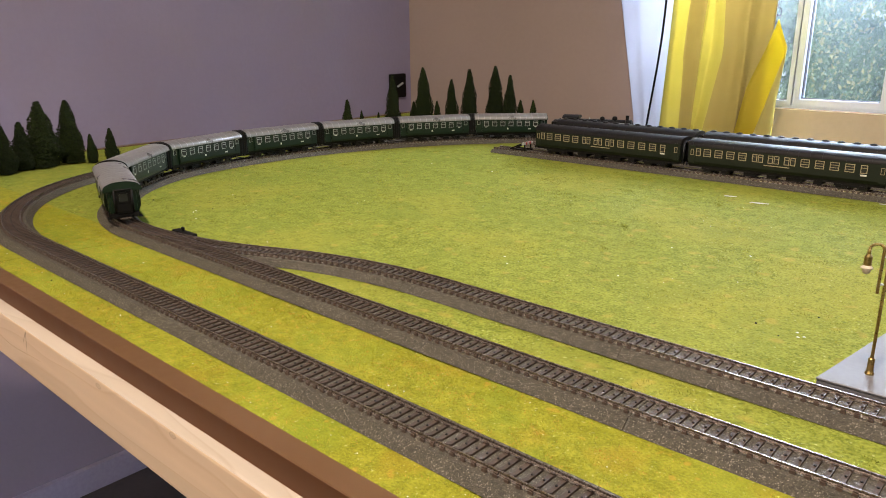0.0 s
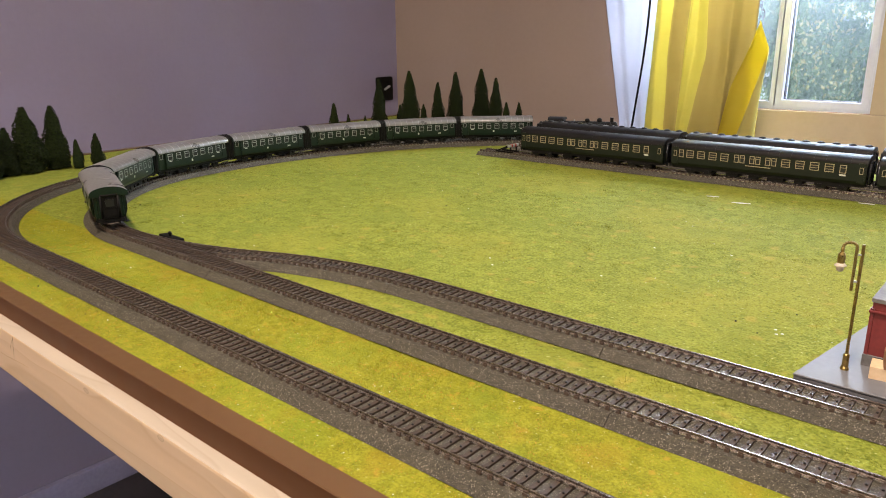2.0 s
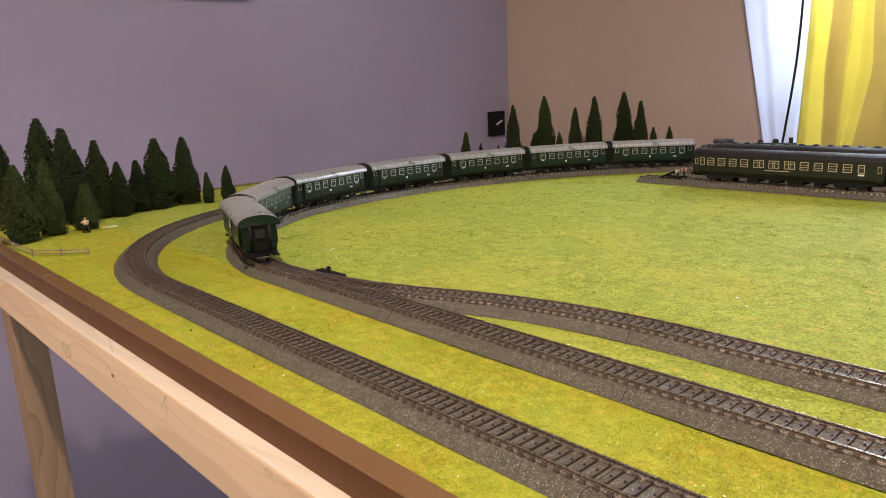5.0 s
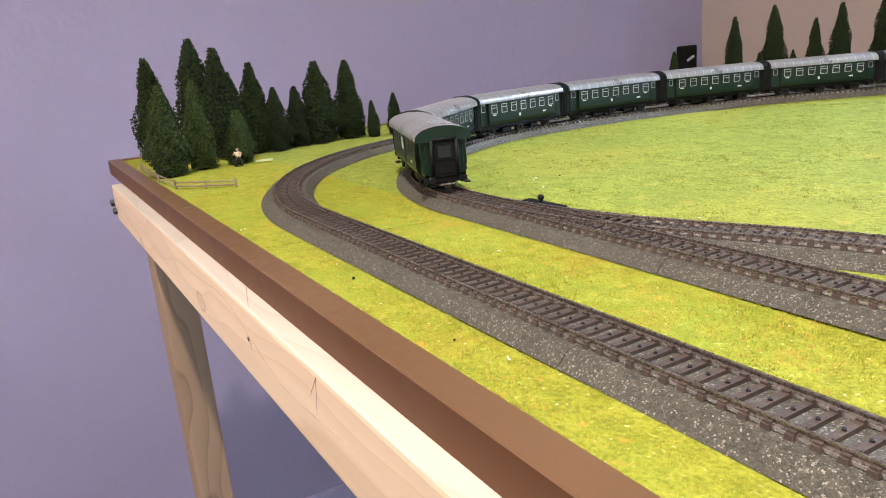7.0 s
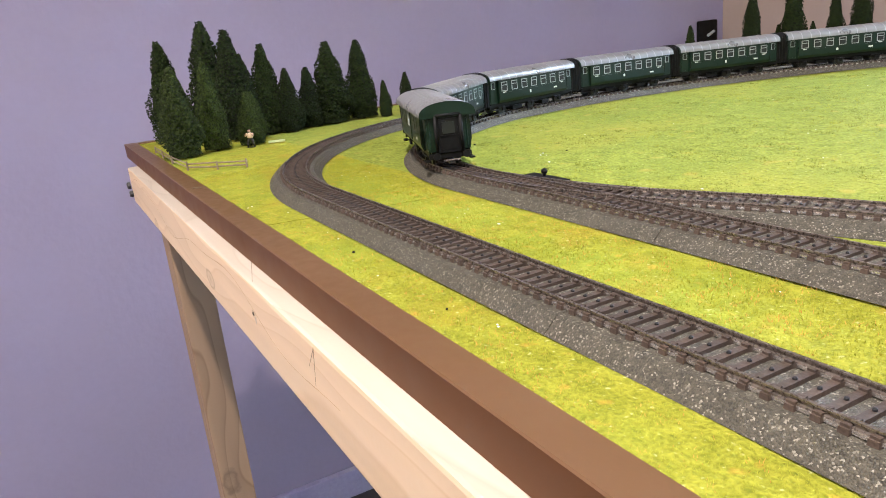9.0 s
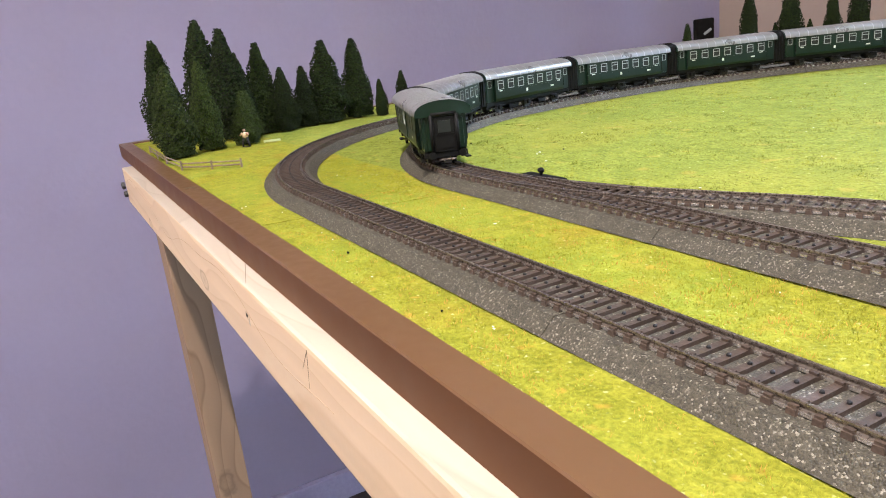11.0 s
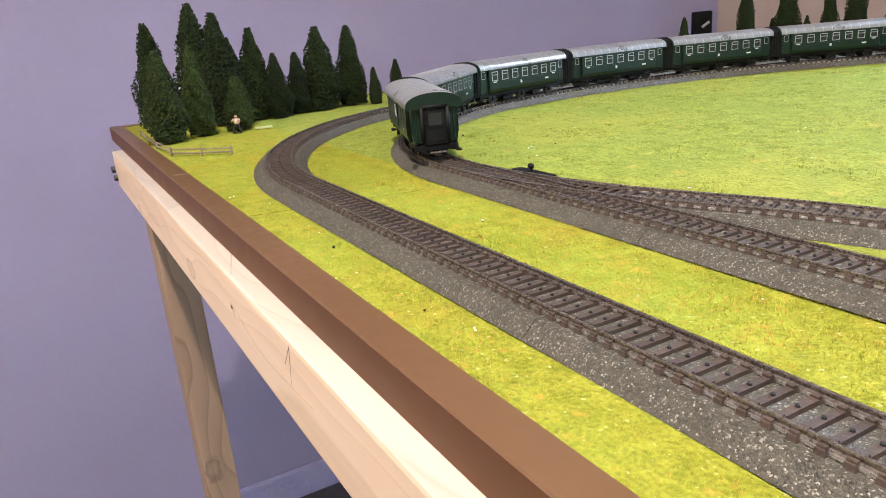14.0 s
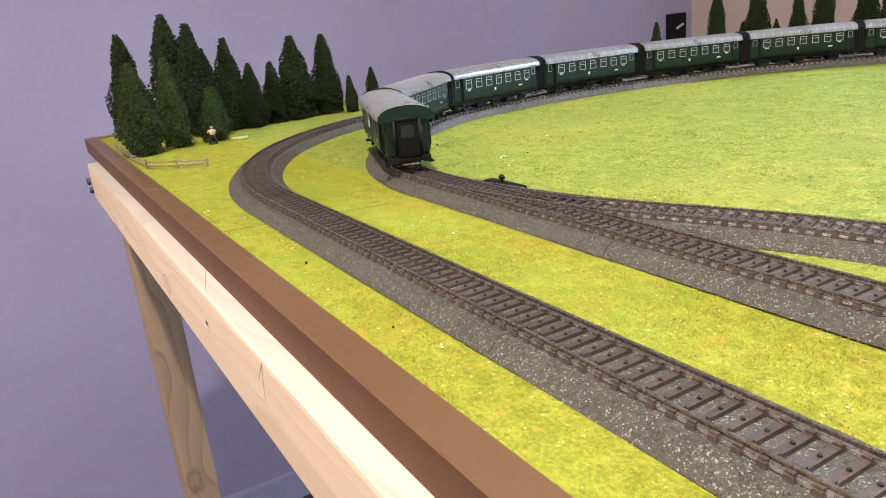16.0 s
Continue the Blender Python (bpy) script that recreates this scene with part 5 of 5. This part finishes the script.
# grove by the table's corner: place, height, kind, width
GROVE = [(-0.020, 0.039, 0.122, 1, 1.22), (0.150, 0.021, 0.092, 2, 1.28), (0.014, 0.086, 0.139, 1, 1.28), (0.060, 0.102, 0.126, 0, 1.35), (0.130, 0.058, 0.094, 2, 1.0),
         (0.064, 0.113, 0.098, 3, 1.25), (0.050, 0.143, 0.107, 0, 1.35), (0.128, 0.098, 0.058, 2, 1.45), (0.092, 0.112, 0.056, 2, 1.3), (0.064, 0.164, 0.076, 1, 1.35),
         (0.046, 0.196, 0.074, 0, 1.55), (0.042, 0.227, 0.102, 0, 1.70), (0.037, 0.270, 0.100, 0, 1.45), (0.060, 0.292, 0.047, 3, 1.35), (0.066, 0.321, 0.054, 3, 1.45)]
for k, (x, y, h, kind, w) in enumerate(GROVE):
    conifer(x, y, h, kind, w, k * 73)
# row along the far curve
FAR = [(0.113, 0.785, 0.069, 3, 1.2), (0.125, 0.812, 0.046, 0, 1.0), (0.135, 0.850, 0.040, 0, 1.0), (0.145, 0.883, 0.113, 1, 0.9), (0.154, 0.966, 0.126, 1, 1.0), (0.140, 0.950, 0.055, 0, 1.2), (0.172, 0.990, 0.055, 0, 1.2),
       (0.195, 1.012, 0.101, 1, 0.9), (0.213, 1.051, 0.121, 1, 0.95), (0.269, 1.071, 0.128, 1, 1.0), (0.300, 1.082, 0.110, 0, 1.0), (0.330, 1.080, 0.060, 0, 1.2), (0.373, 1.065, 0.063, 3, 1.1)]
for k, (x, y, h, kind, w) in enumerate(FAR):
    conifer(x, y, h, kind, w, 31 + k * 67, label="dark green model conifer behind the far curve")

# rocks along the far track
rnd = random.Random(21)
for k in range(13):
    x = 0.18 + 0.0175 * k
    y = 0.985 + 0.35 * (x - 0.18) + rnd.uniform(-0.008, 0.008)
    b = ball((0, 0, 0), 1.0, 2)
    o = rnd.uniform(0, 50)
    for v in b.verts:
        v.co *= 1 + 0.35 * noise.noise(v.co * 1.6 + Vector((o, 0, 0)))
    s = rnd.uniform(0.006, 0.011)
    b.transform(Matrix.Diagonal((s * 1.2, s, s * 0.8, 1)))
    lo = min(v.co.z for v in b.verts)
    solid("rock", b, M["rock"], "small grey model boulder beside the far track", "rock", pose(x, y, -lo - 0.001, 0, 0, rnd.uniform(0, 360)), group="boulders")

# small painted figures
b = ball((-0.0012, 0, 0.0176), 0.0017, 2)
ball((0.0002, 0, 0.0122), 0.0030, 2, (0.95, 1.15, 1.25), b)
for s in (-1, 1):
    tube((0.0008, s * 0.0014, 0.0095), (-0.0010, s * 0.0030, 0.0048), 0.0014, 8, 0.0012, b)
    tube((-0.0010, s * 0.0030, 0.0050), (0.0014, s * 0.0036, 0.0), 0.0012, 8, 0.0010, b)
    tube((0.0, s * 0.0030, 0.0145), (-0.0030, s * 0.0044, 0.0122), 0.0009, 8, 0.0008, b)
    tube((-0.0030, s * 0.0044, 0.0122), (-0.0042, s * 0.0020, 0.0150), 0.0008, 8, 0.0007, b)
box(-0.0032, 0.0036, -0.0040, 0.0044, 0.0, 0.0005, 0, b)
figure = solid("figurine", b, [M["skin"], M["cream"], M["iron"], M["bark"]], "tiny painted figurine in dark trousers crouching by the conifers", "figurine", pose(0.150, 0.0895, -0.0003, 0, 6, 150), smooth=True)
for f in figure.data.polygons:
    z = f.center.z
    f.material_index = 2 if z < 0.0096 else 3 if z > 0.0182 else 1 if z < 0.0150 and abs(f.center.y) < 0.0032 else 0
for x, y, a in ((0.352, 1.045, 30), (0.318, 1.005, -20)):
    b = ball((0, 0, 0.0105), 0.0050, 2, (1.5, 0.75, 0.85))
    for dx in (-0.005, 0.005):
        for dy in (-0.0022, 0.0022):
            tube((dx, dy, 0.0085), (dx, dy, 0.0), 0.0010, 8, 0.0008, b)
    tube((0.006, 0, 0.012), (0.0105, 0, 0.0135), 0.0022, 8, 0.0016, b)
    ball((0.0115, 0, 0.0130), 0.0024, 2, (1.3, 0.8, 0.9), b)
    solid("cow_figurine", b, M["frame_white"], "tiny white painted farm figurine beside the far track", "figurine", pose(x, y, -0.0003, 0, 0, a), group="farm figurines", smooth=True)
plank = solid("plank", box(-0.009, 0.009, -0.0025, 0.0025, 0.0, 0.0022, 0.0004), M["hedge_yellow"], "small yellow plank lying on the grass", "plank", pose(0.142, 0.120, -0.0002, 0, 0, 70))

# rustic fence along the table's corner
fence = thing("fence", "low rustic stick fence with two rails by the table's edge", "fence")
posts = [(0.060, 0.004), (0.120, 0.003), (0.180, 0.003), (0.245, 0.006), (0.268, 0.028), (0.286, 0.050)]
rnd = random.Random(4)
for x, y in posts:
    part("post", tube((x, y, -0.002), (x + rnd.uniform(-0.001, 0.001), y, 0.0070 + rnd.uniform(0, 0.0015)), 0.0010, 7, 0.0008), M["fence"], fence)
for (x0, y0), (x1, y1) in zip(posts, posts[1:]):
    for z in (0.0022, 0.0055):
        part("rail", tube((x0, y0 + 0.001, z + rnd.uniform(-0.0006, 0.0006)), (x1, y1 + 0.001, z + rnd.uniform(-0.0006, 0.0006)), 0.0007, 6), M["fence"], fence)

# ---- the station platform ----
PX, PY, PZ = 1.1567, 0.2300, 0.0074
platform = thing("platform", "light grey model station platform slab", "platform")
SLANT = 0.156 * (0.40 - PY)
for name, inset, z0, z1 in (("slab", 0.0, PZ - 0.0014, PZ), ("side_wall", 0.0004, -0.001, PZ - 0.0015)):
    b = bmesh.new()
    foot = [b.verts.new((x, y, z0)) for x, y in ((PX + inset, PY + inset), (2.05 - inset, PY + inset), (2.05 - inset, 0.40 - inset), (PX + SLANT + inset, 0.40 - inset))]
    ret = bmesh.ops.extrude_face_region(b, geom=[b.faces.new(foot)])
    bmesh.ops.translate(b, verts=[v for v in ret["geom"] if isinstance(v, bmesh.types.BMVert)], vec=(0, 0, z1 - z0))
    bmesh.ops.recalc_face_normals(b, faces=b.faces)
    bmesh.ops.bevel(b, geom=b.edges[:], offset=0.0004, segments=1, affect="EDGES")
    part(name, b, M["platform"], platform)
lampost = thing("platform_lamp", "brass swan-neck platform lamp with bell shade", "street lamp", pose(1.1785, 0.2545, PZ, 0, 0, 205))
part("base", lathe([(0.0025, 0), (0.0024, 0.0008), (0.0018, 0.0022), (0.0017, 0.0095), (0.0012, 0.0100)], 14), M["brass"], lampost)
part("pole", tube((0, 0, 0.008), (0, 0, 0.0765), 0.0009, 12), M["brass"], lampost)
part("second_tube", tube((0.0032, 0, 0.0490), (0.0032, 0, 0.0745), 0.00085, 10), M["brass"], lampost)
b = bmesh.new()
for k in range(9):
    a0, a1 = math.pi * k / 9, math.pi * (k + 1) / 9
    tube((0.0068 - 0.0036 * math.cos(a0), 0, 0.0745 + 0.0030 * math.sin(a0)), (0.0068 - 0.0036 * math.cos(a1), 0, 0.0745 + 0.0030 * math.sin(a1)), 0.00085, 8, None, b)
tube((0.0104, 0, 0.0745), (0.0104, 0, 0.0715), 0.0010, 8, None, b)
part("swan_neck", b, M["brass"], lampost, smooth=True)
for z in (0.0540, 0.0700):
    part("clamp", box(-0.0006, 0.0038, -0.0006, 0.0006, z, z + 0.0010), M["frame_white"], lampost)
part("socket", lathe([(0.0020, 0), (0.0021, 0.0050), (0.0012, 0.0066)], 14, pose(0.0104, 0, 0.0650)), M["brass"], lampost)
shade = part("shade", lathe([(0.0033, 0), (0.0031, 0.0005), (0.0022, 0.0014), (0.0015, 0.0026)], 20, pose(0.0104, 0, 0.0634)), M["lamp_glass"], lampost, "small clear glass shade", smooth=True)
part("bulb", ball((0.0104, 0, 0.0620), 0.0022, 2), M["lamp_glass"], lampost, "clear glass bulb", smooth=True)

kiosk = thing("kiosk", "oxide red model station building with grey plinth and flat grey top", "model building", pose(1.1855, 0.268, PZ, 0, 0, 0))
part("plinth", box(-0.0012, 0.1512, -0.0012, 0.0612, 0, 0.0072, 0.0005), M["stone"], kiosk)
part("wall", box(0, 0.150, 0, 0.060, 0.0070, 0.0400, 0.0003), M["kiosk"], kiosk)
for i in range(11):
    part("panel_strip", box(0.0135 * i, 0.0135 * i + 0.0012, -0.0008, 0.0, 0.0072, 0.0360), M["kiosk"], kiosk)
for i in range(5):
    part("panel_strip", box(-0.0008, 0.0, 0.0145 * i, 0.0145 * i + 0.0012, 0.0072, 0.0360), M["kiosk"], kiosk)
part("moulding", box(-0.0014, 0.1514, -0.0014, 0.0614, 0.0335, 0.0350, 0.0005), M["kiosk"], kiosk)
part("coping", box(-0.0008, 0.1508, -0.0008, 0.0608, 0.0400, 0.0425, 0.0004), M["stone"], kiosk, "pale grey coping")
solid("crate", box(-0.011, 0.011, -0.007, 0.007, 0, 0.0075, 0.0004), M["cream"], "cream coloured model crate on the platform", "crate", pose(1.202, 0.2580, PZ, 0, 0, 6), group="crates")
solid("crate", box(-0.010, 0.010, -0.007, 0.007, 0, 0.0085, 0.0004), M["tanbox"], "brown model crate stacked on another crate", "crate", pose(1.207, 0.2585, PZ + 0.0075, 0, 0, 12), group="crates")

# glossy scraps lying on the far grass
for x, y, a, l in ((0.968, 0.684, 12, 0.010), (0.928, 0.700, 15, 0.007), (1.085, 0.772, 5, 0.008)):
    b = box(-l, l, -0.0016, 0.0016, 0.0002, 0.0008)
    bmesh.ops.subdivide_edges(b, edges=b.edges[:], cuts=3, use_grid_fill=True)
    for v in b.verts:
        k = noise.noise(v.co * 400 + Vector((x * 90, 0, 0)))
        v.co += Vector((0.0020 * k, 0.0012 * k * (1 - abs(v.co.x) / l) - 0.0005 * k, 0.0006 * max(0, k)))
        v.co.y *= 1.15 - abs(v.co.x) / l
    solid("foil_strip", b, M["shine"], "thin glossy pale strip lying on the grass", "scrap", pose(x, y, 0.0, 0, 0, a), group="scraps")

# crumbs and flecks on the mat
rnd = random.Random(31)
for x, y, s in ((0.620, 0.016, 0.0013), (0.394, 0.222, 0.0015), (0.493, 0.244, 0.0012), (0.716, 0.013, 0.0009), (1.097, 0.307, 0.0013), (1.127, 0.347, 0.0011), (1.116, 0.295, 0.0009), (0.696, 0.455, 0.0013), (0.945, 0.348, 0.0010)):
    s *= 0.7
    b = ball((0, 0, s * 0.6), s, 1, (1, 0.8, 0.7))
    solid("crumb", b, M["black"], "tiny black crumb lying on the grass mat", "crumb", pose(x, y, -0.0003, 0, 0, rnd.uniform(0, 180)), group="crumbs")
solid("splinter", tube((0.359, -0.0120, 0.0017), (0.361, -0.0030, 0.0015), 0.00035, 6, 0.0002), M["fence"], "pale wood splinter lying on the brown table edge", "splinter")
b = bmesh.new()
spots = [(0.489, 0.222), (0.487, 0.226), (0.492, 0.220), (0.520, 0.207), (0.445, 0.302), (0.633, 0.090), (0.661, 0.203), (0.469, 0.004), (0.467, 0.007), (1.127, 0.300), (1.124, 0.308), (1.130, 0.303), (0.973, 0.336), (1.037, 0.464), (0.971, 0.443),
         (0.534, 0.739), (0.600, 0.640), (0.882, 0.302), (0.868, 0.317)]
spots += [(rnd.uniform(0.3, 1.2), rnd.uniform(0.20, 0.72)) for _ in range(45)] + [(rnd.uniform(0.4, 1.25), rnd.choice((rnd.uniform(0.002, 0.022), rnd.uniform(0.07, 0.112)))) for _ in range(40)]
for k, (x, y) in enumerate(spots):
    s = rnd.uniform(0.0007, 0.0013) if k < 19 else rnd.uniform(0.0003, 0.0007)
    ball((x, y, 0.0004), s, 1, (1, 0.7, 0.35), b)
solid("white_flecks", b, M["cream_white"], "scattered white flecks on the grass", "fleck", kind="stuff")

# loose grass fibres on the mat, thickest towards the front edge
rnd = random.Random(77)


def clear_of_track(x, y):
    for way in (OUTER, LOOP, BRANCH):
        d = np.hypot(way.arr[::4, 0] - x, way.arr[::4, 1] - y).min()
        if d < 0.0225:
            return False
    if y < 0.128 and -0.0026 < x - (0.526 + 0.2 * y) < 0.0006:
        return False
    return not (x > PX - 0.002 and PY - 0.002 < y < 0.402)


def fibres(name, count, x0, x1, y0, y1, material, size, label, patchy=-9.0):
    verts, faces = [], []
    while len(faces) < count:
        x = x0 + (x1 - x0) * rnd.random()
        y = y0 + (y1 - y0) * rnd.random()
        if noise.noise(Vector((x * 16, y * 30, 5))) + 0.6 * noise.noise(Vector((x * 70, y * 90, 8))) < patchy or not clear_of_track(x, y):
            continue
        for _ in range(7):
            px, py = x + rnd.gauss(0, 0.0016), y + rnd.gauss(0, 0.0016)
            if py < 0.001:
                continue
            a, s = rnd.uniform(0, 6.28), size * rnd.uniform(0.6, 1.3)
            dx, dy = math.cos(a) * 0.00013, math.sin(a) * 0.00013
            k = len(verts)
            verts += [(px - dx, py - dy, -0.0008), (px + dx, py + dy, -0.0008), (px + rnd.gauss(0, 0.0006), py + rnd.gauss(0, 0.0006), s)]
            faces.append((k, k + 1, k + 2))
    me = bpy.data.meshes.new(name)
    me.from_pydata(verts, [], faces)
    me.materials.append(material)
    return tagged(new(name, me), label, "grass", kind="stuff")


fibres("grass_fibres", 60000, 0.30, 1.25, 0.001, 0.126, M["blade"], 0.0005, "short yellow-green grass fibres on the mat")
fibres("grass_fibres", 52000, -0.06, 1.3, 0.03, 0.80, M["blade"], 0.0006, "short yellow-green grass fibres on the mat")
fibres("flower_fibres", 5000, 0.50, 1.25, 0.001, 0.115, M["blade_dry"], 0.0007, "scattered orange fibres in the grass")
fibres("grass_tufts", 30000, 0.25, 1.25, 0.16, 0.76, M["blade_deep"], 0.0010, "darker grass tufts standing in uneven patches", 0.12)
